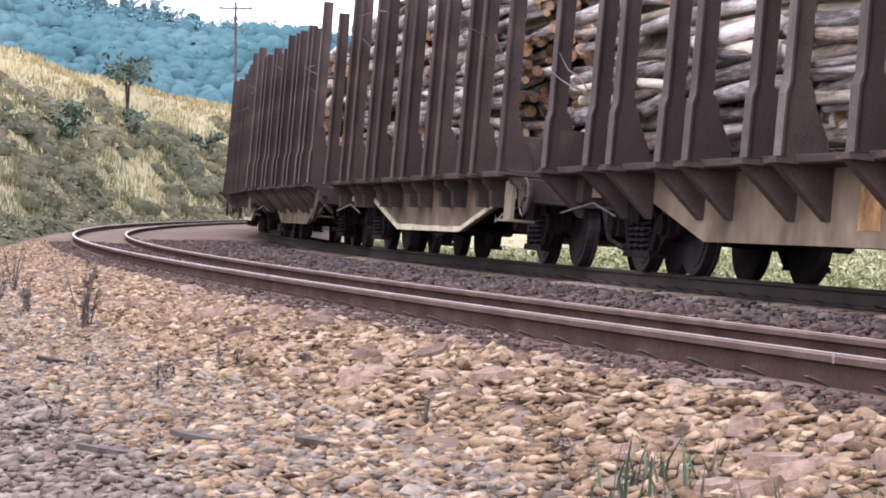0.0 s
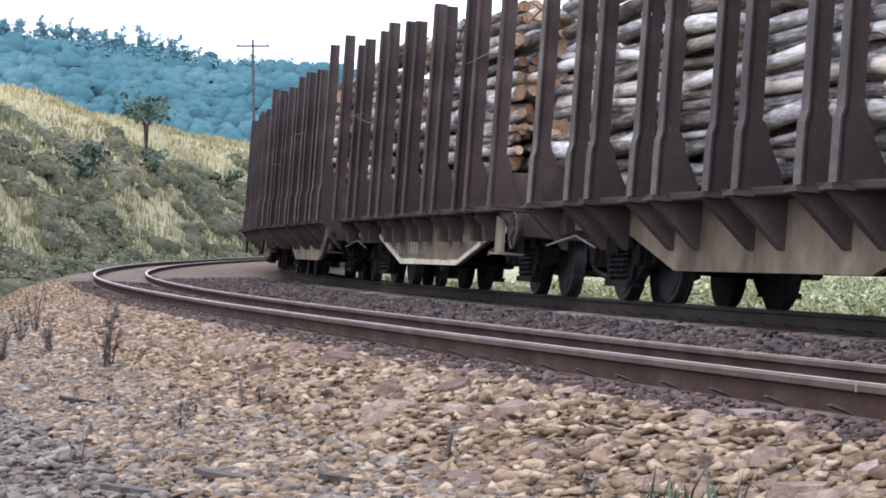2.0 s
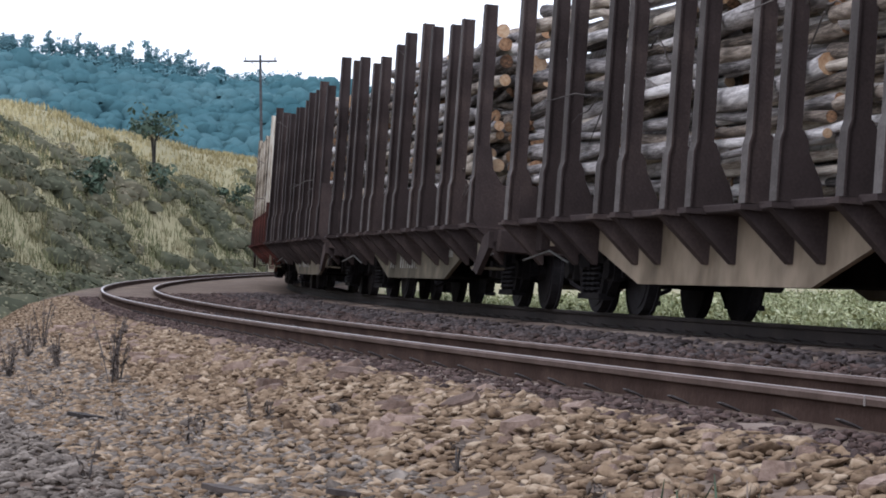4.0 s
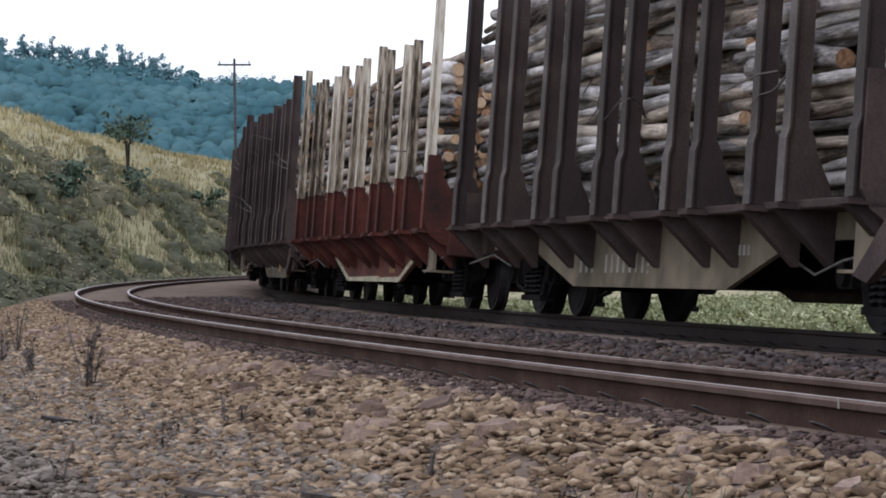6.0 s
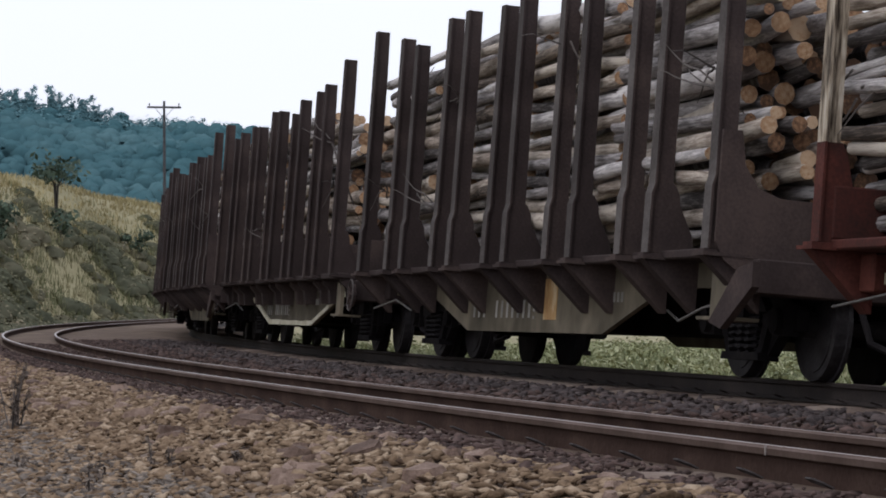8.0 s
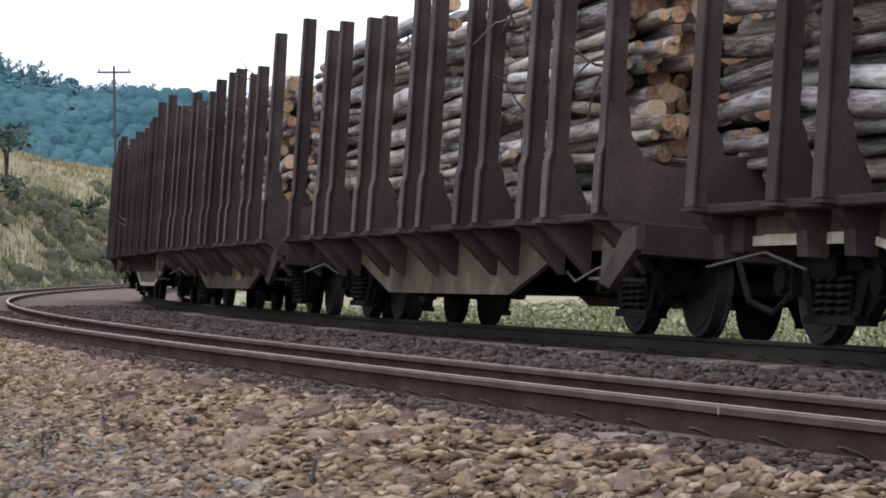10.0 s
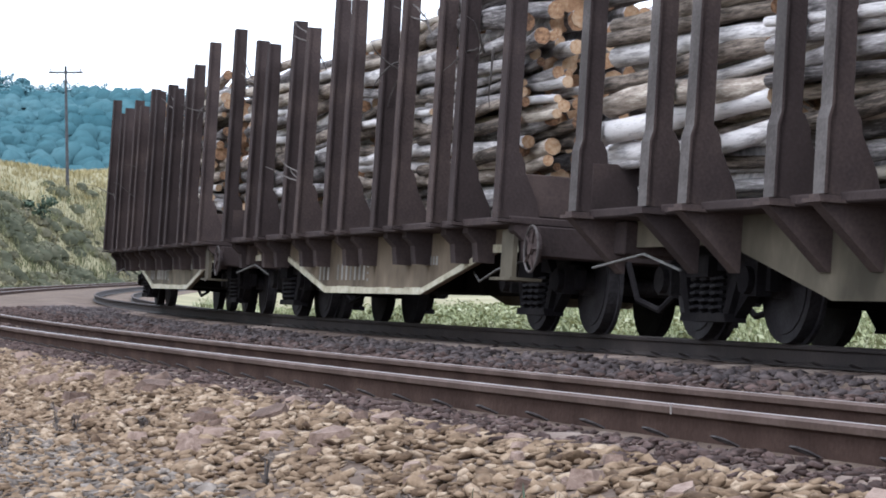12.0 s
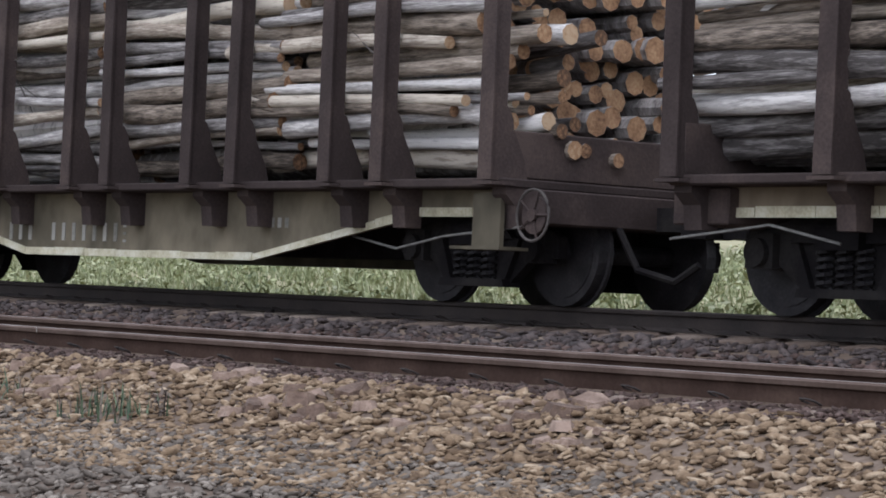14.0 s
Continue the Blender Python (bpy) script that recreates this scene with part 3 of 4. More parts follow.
BRACE = {p: (end_plate_mesh(M[m]), foot_plank_mesh(M[m])) for p, m in (("dark", "stake"), ("red", "stake_red"))}
MIRROR = Matrix.Rotation(math.pi, 4, "Z")


def wagon(paint, kind, height, label, rng, letters, patch=False, tan=False):
    base = new("log_wagon")
    same("deck", DECK_ME[paint], base, Matrix())
    wheels = []
    for side in (0, 1):
        turn = MIRROR if side else Matrix()
        sill = same("side_sill", SILL_ME["tan" if tan else paint, kind], base, turn)
        if kind == "long" or paint == "red":
            same("painted_edge", STRIPE[kind], sill, Matrix(), "worn yellowish-white painted lower edge")
        if letters and side == 0:
            for k in (0, 1, 2, 4.4, 5.4, 6.4, 7.4, 8.4, 9.4, 10.4):
                same("letter", LETTER, sill, pose(-2.15 + 0.2 * k, 0, 0.50) @ Matrix.Diagonal((0.95, 1, 1.3, 1)))
            for k in range(4):
                same("letter", LETTER, sill, pose(2.5 + 0.11 * k, 0, 0.60) @ Matrix.Diagonal((0.8, 1, 0.65, 1)))
            for k in range(3):
                same("letter", LETTER, sill, pose(0.1, 0, 0.42 + 0.07 * k) @ Matrix.Diagonal((0.8, 1, 0.2, 1)))
        if side == 0 and patch:
            same("paint_patch", PATCH, sill, pose(rng.uniform(-1.2, 0.4), 0, -0.02), "ochre patch of paint")
        for i, sx in enumerate(STAKES):
            x = -sx if side else sx
            end = i in (0, len(STAKES) - 1)
            me = STAKE_ME[paint, kind, height][5] if end and (rng.random() < 0.7 or paint == "red") else rng.choice(STAKE_ME[paint, kind, height][:5])
            m = turn @ Matrix.Translation((x, 0, 0))
            tilt = Matrix.Rotation(rng.uniform(-0.014, 0.014), 4, "Y")
            same("stake", me, base, m @ Matrix.Translation((0, 0, DECK)) @ tilt @ Matrix.Translation((0, 0, -DECK)))
            if side == 0:
                same("bracket", BRACKET[paint, kind], base, m)
        same("end_step", STEP, base, turn @ pose(HALF - 0.35, 0, 0))
    for end in (-1, 1):
        bogie = new("bogie")
        bogie.parent = base
        bogie.matrix_basis = pose(end * (HALF - 1.0), 0, 0)
        same("bolster", BOLSTER, bogie, Matrix())
        for side in (0, 1):
            turn = MIRROR if side else Matrix()
            same("side_frame", FRAME_ME, bogie, turn)
            for k in (-0.18, 0, 0.18):
                same("spring", SPRING, bogie, turn @ pose(k, -0.85, 0))
        for w in (-WB, WB):
            ws = same("wheelset", WHEELS, bogie, pose(w, 0, 0.415))
            wheels.append((ws, w))
        flip = Matrix() if end > 0 else MIRROR
        same("coupler", COUPLER, base, flip)
        same("end_board", END_BOARD[paint], base, flip)
        same("headstock", HEADSTOCK[paint], base, flip)
    if kind == "long":
        same("brake_wheel", BRAKE, base, pose(HALF + 0.3, -1.30, 0.66), "round hand brake wheel at the wagon's end")
    else:
        for me in BRACE[paint][: 1 if paint == "red" else 2]:
            same(me.name.split(".")[0], me, base, Matrix())
    same("centre_sill", CENTRE_SILL, base, Matrix())
    same("brake_gear", AIR_TANK, base, Matrix())
    for rod in RODS:
        same("brake_rod", rod, base, Matrix())
    tagged(base, label, "railway wagon", "log wagons of the train")
    return base, wheels


# ---- logs ----
def log_mesh(seed):
    """A trunk one metre long and one metre thick, bent and knotty, with sawn ends."""
    rng = random.Random(seed)
    bm = bmesh.new()
    sides, rings = 9, []
    bend, ph, wave = rng.uniform(0.1, 0.6), rng.uniform(0, 6.28), rng.uniform(-0.25, 0.25)
    for i in range(7):
        u = i / 6
        cy = bend * math.sin(math.pi * u) * math.cos(ph) + wave * math.sin(2 * math.pi * u) + rng.uniform(-.04, .04)
        cz = bend * math.sin(math.pi * u) * math.sin(ph) + rng.uniform(-.03, .03)
        r = 0.5 * mix(1.06, 0.9, u) * rng.uniform(0.93, 1.06)
        rings.append([bm.verts.new((u - 0.5, cy + r * math.cos(k * math.tau / sides) * rng.uniform(.94, 1.05), cz + r * math.sin(k * math.tau / sides) * rng.uniform(.94, 1.05))) for k in range(sides)])
    for a, b in zip(rings, rings[1:]):
        for k in range(sides):
            f = bm.faces.new((a[k], b[k], b[(k + 1) % sides], a[(k + 1) % sides]))
            f.smooth = True
    for ring in (rings[0], rings[-1]):
        f = bm.faces.new(ring)
        f.material_index = 1
    if seed % 2:
        u, a = rng.uniform(0.2, 0.8), rng.uniform(0, 6.28)
        tube(bm, [(u - 0.5, 0.3 * math.cos(a), 0.3 * math.sin(a)), (u - 0.47, 0.75 * math.cos(a), 0.75 * math.sin(a))], [0.02, 0.012], 5)
    return mesh_of("log", bm, [M["bark_tan" if seed % 5 in (1, 3) else "bark"], M["log_end"]])


LOGS = [log_mesh(100 + i) for i in range(16)]


def twig_mesh(seed):
    rng = random.Random(seed)
    bm = bmesh.new()
    for k in range(4):
        p = Vector((rng.uniform(-.2, .2), rng.uniform(-.03, .03), rng.uniform(-.1, .1)))
        d = Vector((rng.uniform(-1, 1), rng.uniform(-.25, .1), rng.uniform(-.9, .5))).normalized()
        pts = [p.copy()]
        for i in range(5):
            p = p + d * rng.uniform(0.06, 0.14)
            d = (d + Vector((rng.uniform(-.4, .4), rng.uniform(-.1, .1), rng.uniform(-.5, .3)))).normalized()
            pts.append(p.copy())
        tube(bm, pts, [0.012, 0.011, 0.009, 0.007, 0.005, 0.003], 4)
    return mesh_of("dry_branch", bm, [M["twig"]])


TWIGS = [twig_mesh(300 + i) for i in range(6)]
LOG_L = 3.04


def stack_plan(rng, top):
    """Rows of logs across the load: (y, z, thickness)."""
    out, z = [], DECK + 0.12
    row = 0
    while z < top:
        h = rng.choice((0.09, 0.105, 0.12, 0.135, 0.15, 0.17)) * rng.uniform(0.92, 1.1)
        half = 1.33 if z > 1.45 else 1.02 + 0.31 * (z - DECK) / 0.52
        y, cells = -half, []
        while y < half - 0.05:
            d = h * rng.uniform(0.72, 1.2)
            cells.append((y + d / 2 + (0.05 if cells else 0), z + h / 2 + rng.uniform(-.025, .025), d))
            y += d * 0.98
        out.append(cells)
        z += h * 0.95
        row += 1
    return out


def inner_mesh(seed):
    """The logs hidden inside a bundle, joined."""
    rng = random.Random(seed)
    bm = bmesh.new()
    z = DECK + 0.2
    while z < 2.95:
        y = -0.84
        while y < 1.32:
            r = rng.uniform(0.06, 0.115)
            a = -LOG_L / 2 + rng.uniform(0.02, 0.14)
            yy, zz = y + rng.uniform(-0.05, 0.05), z + rng.uniform(-0.05, 0.05)
            tube(bm, [(a, yy, zz), (a + LOG_L - rng.uniform(0.0, 0.3), yy + rng.uniform(-.06, .06), zz + rng.uniform(-.06, .06))], r, 8)
            bm.faces.ensure_lookup_table()
            bm.faces[-1].material_index = bm.faces[-2].material_index = 1
            y += 0.19
        z += 0.19
    return mesh_of("log_core", bm, [M["bark"], M["log_end"]])


INNER = [inner_mesh(500 + i) for i in range(3)]


def log_load(rng, last, top):
    base = new("log_load")
    for b in range(4):
        cx = -HALF - 0.22 + LOG_L * (b + 0.5) + (0.035 * b)
        front = b == 3
        rows = stack_plan(rng, top + rng.uniform(-0.22, 0.1))
        tagged(same("log_core", rng.choice(INNER), base, pose(cx - (0.55 if front else 0.0), 0, 0)), kind="stuff")
        for i, cells in enumerate(rows):
            for j, (y, z, d) in enumerate(cells):
                outer = j < 2
                if not (outer or (i >= len(rows) - 1 and j < 8) or (front and j < 5) or (last and b == 0 and j < 4)):
                    continue
                if rng.random() < (0.1 if outer else 0.28):
                    continue
                ln = LOG_L * rng.uniform(0.98, 1.05)
                if rng.random() < 0.03:
                    ln *= 0.65
                off = rng.uniform(-0.1, 0.1) + (rng.uniform(-0.7, 0.3) if front else 0)
                m = pose(cx + off, y + (rng.uniform(-0.05, 0.05) if j == 0 else 0), z, rng.uniform(0, 360), rng.uniform(-2.3, 2.3), rng.uniform(-1.3, 1.3) + (180 if rng.random() < 0.5 else 0))
                same("log", rng.choice(LOGS), base, m @ Matrix.Diagonal((ln, d, d, 1)))
        for k in range(1 + b % 2):
            same("dry_branch", rng.choice(TWIGS), base, pose(cx + rng.uniform(-1.5, 1.5), -1.42, rng.uniform(1.4, 3.1), rng.uniform(0, 40), 0, rng.uniform(-25, 25)))
    return tagged(base, "stacked eucalyptus logs with grey bark and orange sawn ends", "log stack", "log loads on the wagons")


def travelled(t):
    """How far the train has still to go, compared with its place at 12.5 s."""
    return SPEED * (12.5 - t)


LAST_MID = 34.6                        # middle of the last wagon at 12.5 s
LEAN = -math.degrees(math.atan(CANT_FAR / GAUGE))


def wagon_pose(k, t):
    s = LAST_MID - PITCH * k + travelled(t)
    th = TH0 - s / R_S
    p = at(s, -4.412 - GAUGE / 2, Z_FAR - CANT_FAR / 2)
    return pose(p.x, p.y, p.z, LEAN, 0, math.degrees(th) + 90)


TRAIN = []
for k in range(15):
    rng = random.Random(40 + k)
    high = "high" if k >= 5 else "low"
    kind = "long" if k in (0, 1, 4, 10, 12) else "short"
    if k == 6:
        w = wagon("red", kind, high, "log wagon with faded red sills and pale weathered stake posts", rng, False, True)
    elif k == 0:
        w = wagon("dark", kind, high, "last log wagon, dark brown stakes and worn grey-brown sill", rng, True)
    elif kind == "long":
        w = wagon("dark", kind, high, "log wagon with dark brown stakes and pale-edged grey-brown sill", rng, k != 12, False, k in (1, 10, 12))
    else:
        w = wagon("dark", kind, high, "log wagon with dark stakes on triangular brackets and a tan sill", rng, k in (5, 7, 8), k in (2, 5, 13), k in (9, 11, 13, 14))
    TRAIN.append((k, *w, log_load(rng, k == 0, 3.22 if k >= 5 else 3.05)))

# ---- ballast ----
def stones(name, label, mat, places, seed, sizes):
    """Broken stones as one mesh: jittered twenty-sided lumps, sunk a little into the bed."""
    rng = np.random.RandomState(seed)
    phi = (1 + 5 ** 0.5) / 2
    ico = np.array([(-1, phi, 0), (1, phi, 0), (-1, -phi, 0), (1, -phi, 0), (0, -1, phi), (0, 1, phi), (0, -1, -phi), (0, 1, -phi), (phi, 0, -1), (phi, 0, 1), (-phi, 0, -1), (-phi, 0, 1)]) / 1.9
    tri = np.array([(0, 11, 5), (0, 5, 1), (0, 1, 7), (0, 7, 10), (0, 10, 11), (1, 5, 9), (5, 11, 4), (11, 10, 2), (10, 7, 6), (7, 1, 8), (3, 9, 4), (3, 4, 2), (3, 2, 6), (3, 6, 8), (3, 8, 9), (4, 9, 5), (2, 4, 11), (6, 2, 10), (8, 6, 7), (9, 8, 1)])
    n = len(places)
    v = ico[None] * (1 + rng.uniform(-0.45, 0.4, (n, 12, 1)))
    v = v * rng.uniform(0.5, 1.3, (n, 1, 3)) * np.array([1.2, 1.2, 0.5])
    a, b = rng.uniform(0, 6.28, n), rng.uniform(-0.6, 0.6, n)
    ca, sa, cb, sb = np.cos(a)[:, None], np.sin(a)[:, None], np.cos(b)[:, None], np.sin(b)[:, None]
    x, y, z = v[..., 0], v[..., 1] * cb - v[..., 2] * sb, v[..., 1] * sb + v[..., 2] * cb
    v = np.stack([x * ca - y * sa, x * sa + y * ca, z], -1)
    size = rng.uniform(*sizes, n) * rng.choice([0.8, 1.0, 1.0, 1.35], n)
    v = v * size[:, None, None] * 0.5 + np.array(places)[:, None, :]
    me = bpy.data.meshes.new(name)
    me.vertices.add(n * 12)
    me.vertices.foreach_set("co", v.reshape(-1).astype(np.float32))
    f = (tri[None] + (np.arange(n) * 12)[:, None, None]).reshape(-1)
    me.loops.add(len(f))
    me.loops.foreach_set("vertex_index", f.astype(np.int32))
    me.polygons.add(len(f) // 3)
    me.polygons.foreach_set("loop_start", np.arange(0, len(f), 3, dtype=np.int32))
    me.update(calc_edges=True)
    me.materials.append(mat)
    ob = new(name, me)
    return tagged(ob, label, "gravel", kind="stuff")


def scatter(seed, count, s0, s1, d0, d1, lift=0.012, bias=1.6):
    """Places on the bed, denser where the line passes the camera."""
    rng = random.Random(seed)
    out = []
    while len(out) < count:
        s = s0 + (s1 - s0) * rng.random() ** bias
        d = rng.uniform(d0, d1) if d0 is not None else 0
        if d > 0.5 and d > drop_width(s) + rng.uniform(-0.3, 0.5):
            continue
        if abs(d) < 0.08 or abs(d + GAUGE) < 0.08 or abs(d + 4.412) < 0.08 or abs(d + 5.482) < 0.08:
            continue
        p = at(s, d, ground_z(s, d) + 0.004 + rng.uniform(0, lift) + 0.012 * noise.noise(Vector((s * 1.7, d * 1.7, 0))))
        out.append(p)
    return out


stones("ballast", "dark rust-brown ballast stones close to the rails", M["stone_brown"], scatter(1, 13000, -6, 50, 0.075, 0.6, bias=1.25), 1, (0.022, 0.05))
stones("ballast", "dark rust-brown ballast stones between the two tracks", M["stone_brown"], scatter(2, 8500, -4, 60, -2.9, -1.15, bias=1.2), 2, (0.04, 0.085))
stones("ballast", "shade-darkened brown ballast stones beside the train's track", M["stone_shaded"], scatter(22, 9500, -4, 60, -4.3, -2.5, bias=1.2), 22, (0.04, 0.085))
stones("ballast", "brown ballast stones between the rails", M["stone_brown"], scatter(3, 6000, -4, 50, -1.0, -0.08, lift=0.004), 3, (0.03, 0.05))
SHOULDER = stones("ballast", "tan and orange ballast stones on the shoulder", M["stone_tan"], scatter(4, 36000, -3, 52, 0.45, 2.5, bias=1.15), 4, (0.03, 0.062))
stones("gravel", "grey and pinkish loose gravel beside the line", M["stone_grey"], scatter(5, 30000, -2, 34, 1.5, 4.4, bias=1.0), 5, (0.028, 0.055))
stones("ballast", "tan ballast stones on the shoulder behind the viewpoint", M["stone_tan"], scatter(14, 7000, -14, -3, 0.1, 2.5, bias=1.0), 14, (0.03, 0.062))
stones("gravel", "grey loose gravel behind the viewpoint", M["stone_grey"], scatter(15, 9000, -14, -2, 1.5, 6.0, bias=1.0), 15, (0.028, 0.055))
stones("ballast", "dark brown ballast stones between the tracks further back", M["stone_brown"], scatter(16, 6000, -14, -4, -4.3, -0.08, bias=1.0), 16, (0.035, 0.07))


def slab_mesh(seed):
    """A flat broken stone."""
    rng = random.Random(seed)
    bm = bmesh.new()
    n = rng.randint(6, 8)
    a = [bm.verts.new((math.cos(k * math.tau / n) * rng.uniform(.7, 1.1), math.sin(k * math.tau / n) * rng.uniform(.5, .8), -0.3)) for k in range(n)]
    b = [bm.verts.new((v.co.x * rng.uniform(.6, .9), v.co.y * rng.uniform(.6, .9), rng.uniform(0.15, 0.32))) for v in a]
    for k in range(n):
        bm.faces.new((a[k], a[(k + 1) % n], b[(k + 1) % n], b[k]))
    bm.faces.new(b)
    return mesh_of("stone", bm, [M["slab"]])


SLABS = [slab_mesh(700 + i) for i in range(8)]
rng = random.Random(8)
for p in scatter(6, 220, 2, 30, 0.5, 1.3, lift=0.01, bias=1.1):
    k = rng.choice((0.04, 0.055, 0.07, 0.095, 0.12)) * rng.uniform(0.85, 1.15)
    ob = same("stone", rng.choice(SLABS), SHOULDER, Matrix.Translation(p) @ pose(0, 0, 0.006, rng.uniform(-14, 14), rng.uniform(-14, 14), rng.uniform(0, 360)) @ Matrix.Scale(k, 4))


# ---- plants ----
def blades(name, label, mat, places, seed, height, per=7, lean=0.5, width=0.012, spread=0.08):
    rng = random.Random(seed)
    verts, faces = [], []
    for p in places:
        for _ in range(per):
            a, h = rng.uniform(0, math.tau), height * rng.uniform(0.5, 1.2)
            q = p + Vector((rng.uniform(-spread, spread), rng.uniform(-spread, spread), -0.02))
            dx, dy = math.cos(a), math.sin(a)
            ln = rng.uniform(0.1, lean) * h
            w = width * rng.uniform(0.6, 1.3)
            i = len(verts)
            verts += [q + Vector((-dy * w, dx * w, 0)), q + Vector((dy * w, -dx * w, 0)),
                      q + Vector((dx * ln * 0.4 - dy * w * .7, dy * ln * 0.4 + dx * w * .7, h * 0.6)), q + Vector((dx * ln * 0.4 + dy * w * .7, dy * ln * 0.4 - dx * w * .7, h * 0.6)),
                      q + Vector((dx * ln, dy * ln, h))]
            faces += [(i, i + 1, i + 3, i + 2), (i + 2, i + 3, i + 4)]
    me = bpy.data.meshes.new(name)
    me.from_pydata(verts, [], faces)
    me.materials.append(mat)
    return tagged(new(name, me), label, "grass", kind="stuff")


def region(seed, count, s0, s1, d0, d1, keep=None):
    rng = random.Random(seed)
    out = []
    while len(out) < count:
        s, d = rng.uniform(s0, s1), rng.uniform(d0, d1)
        if keep and not keep(s, d, rng):
            continue
        out.append(at(s, d, ground_z(s, d)))
    return out


def clump(rng, centre, size, leaves, leaf, verts, faces, flat=0.75, up=0.0):
    for _ in range(leaves):
        v = Vector((rng.gauss(0, 1), rng.gauss(0, 1), rng.gauss(0, 1)))
        v = v.normalized() * rng.uniform(0.35, 1.0) ** 0.6
        p = centre + Vector((v.x * size, v.y * size, v.z * size * flat))
        n = (v * (1 - 0.5 * up) + Vector((rng.uniform(-.6, .6), rng.uniform(-.6, .6), rng.uniform(-.2, .8) + 1.1 * up))).normalized()
        u = n.orthogonal().normalized()
        w = n.cross(u)
        a = rng.uniform(0, math.tau)
        u, w = u * math.cos(a) + w * math.sin(a), w * math.cos(a) - u * math.sin(a)
        k = leaf * rng.uniform(0.6, 1.3)
        i = len(verts)
        verts += [p - u * k, p + w * k * 0.45, p + u * k, p - w * k * 0.45]
        faces.append((i, i + 1, i + 2, i + 3))


def leaf_object(name, mat, verts, faces, parent=None, label=""):
    me = bpy.data.meshes.new(name)
    me.from_pydata(verts, [], faces)
    me.materials.append(mat)
    ob = new(name, me)
    ob.parent = parent
    return ob


def shrub(name, label, mat, seed, height, width, stem=0.3, leaf=0.13, leaves=70, clumps=9, category="shrub"):
    """A bush or small tree: forked stems under a loose crown of leaves."""
    rng = random.Random(seed)
    base = new(name)
    bm = bmesh.new()
    verts, faces = [], []
    for i in range(clumps):
        a, r = rng.uniform(0, math.tau), width * rng.uniform(0.1, 0.5)
        c = Vector((r * math.cos(a), r * math.sin(a), height * rng.uniform(stem + 0.1, 0.95)))
        tube(bm, [(0, 0, -0.2), (c.x * 0.12, c.y * 0.12, height * stem), tuple(c)], [0.016 * height ** 0.5, 0.011 * height ** 0.5, 0.006], 5)
        clump(rng, c, width * rng.uniform(0.16, 0.3), leaves, leaf, verts, faces)
    part("stem", bm, M["trunk"], base)
    leaf_object("crown", mat, verts, faces, base)
    return tagged(base, label, category)


def place(ob, s, d, turn=0, sink=0.0, scale=1.0):
    p = at(s, d, ground_z(s, d) - sink)
    ob.matrix_basis = pose(p.x, p.y, p.z, 0, 0, turn) @ Matrix.Scale(scale, 4)
    return ob


def in_sight(bearing, dist, z):
    """A place at a bearing (degrees, right of the first heading) and distance from where the walk starts."""
    a = radians(bearing)
    return Vector((dist * math.sin(a), dist * math.cos(a), z))


def height_at(p):
    dx, dy = p.x - CX, p.y - CY
    r, th = math.hypot(dx, dy), math.atan2(dy, dx)
    return ground_z((TH0 - th) % math.tau * R_S if (TH0 - th) % math.tau < 3 else ((TH0 - th) % math.tau - math.tau) * R_S, r - R_OUT)


# lush growth inside the curve, seen under the wagons
blades("grass", "tall green grass growing beyond the train's track", M["green_grass"], region(11, 13000, -8, 70, -22, -6.9), 11, 0.2, 6, 0.9, 0.014, 0.12)
def lush_brush():
    """Leafy low growth inside the curve, too dense to count."""
    rng = random.Random(15)
    verts, faces = [], []
    for p in region(16, 2600, -8, 70, -24, -7.0):
        h = rng.uniform(0.1, 0.34)
        clump(rng, p + Vector((0, 0, h * 0.4)), h, 24, 0.05, verts, faces, 0.8)
    me = bpy.data.meshes.new("brush")
    me.from_pydata(verts, [], faces)
    me.materials.append(M["lush_leaf"])
    return tagged(new("brush", me), "yellow-green leafy growth beyond the train's track", "brush", kind="stuff")


lush_brush()
# dry grass over the hillside
blades("grass", "dry yellow grass covering the hillside", M["dry_grass"], region(12, 20000, 45, 240, 9, 42, lambda s, d, r: r.random() < smooth(8, 15, d)), 12, 0.36, 6, 0.8, 0.035, 0.4)
blades("grass", "mixed green and brown grass on the foot of the hill", M["hill_grass"], region(13, 11000, 36, 210, 3.2, 17, lambda s, d, r: r.random() < 1 - smooth(9, 16, d)), 13, 0.5, 6, 0.9, 0.022, 0.4)


def mound(rng, centre, size, height, verts, faces):
    """A lumpy dome of one bush, as one closed shell."""
    i, n = len(verts), 9
    for h, r in ((-0.3, 1.0), (0.25, 0.98), (0.62, 0.78), (0.9, 0.42)):
        turn = rng.uniform(0, 1)
        for k in range(n):
            a = (k + turn) * math.tau / n
            q = size * r * rng.uniform(0.78, 1.18)
            verts.append(centre + Vector((q * math.cos(a), q * math.sin(a), height * h * rng.uniform(0.85, 1.12))))
    verts.append(centre + Vector((0, 0, height)))
    for ring in range(3):
        for k in range(n):
            a, b = i + ring * n + k, i + ring * n + (k + 1) % n
            faces.append((a, b, b + n, a + n))
    for k in range(n):
        faces.append((i + 3 * n + k, i + 3 * n + (k + 1) % n, i + 4 * n))


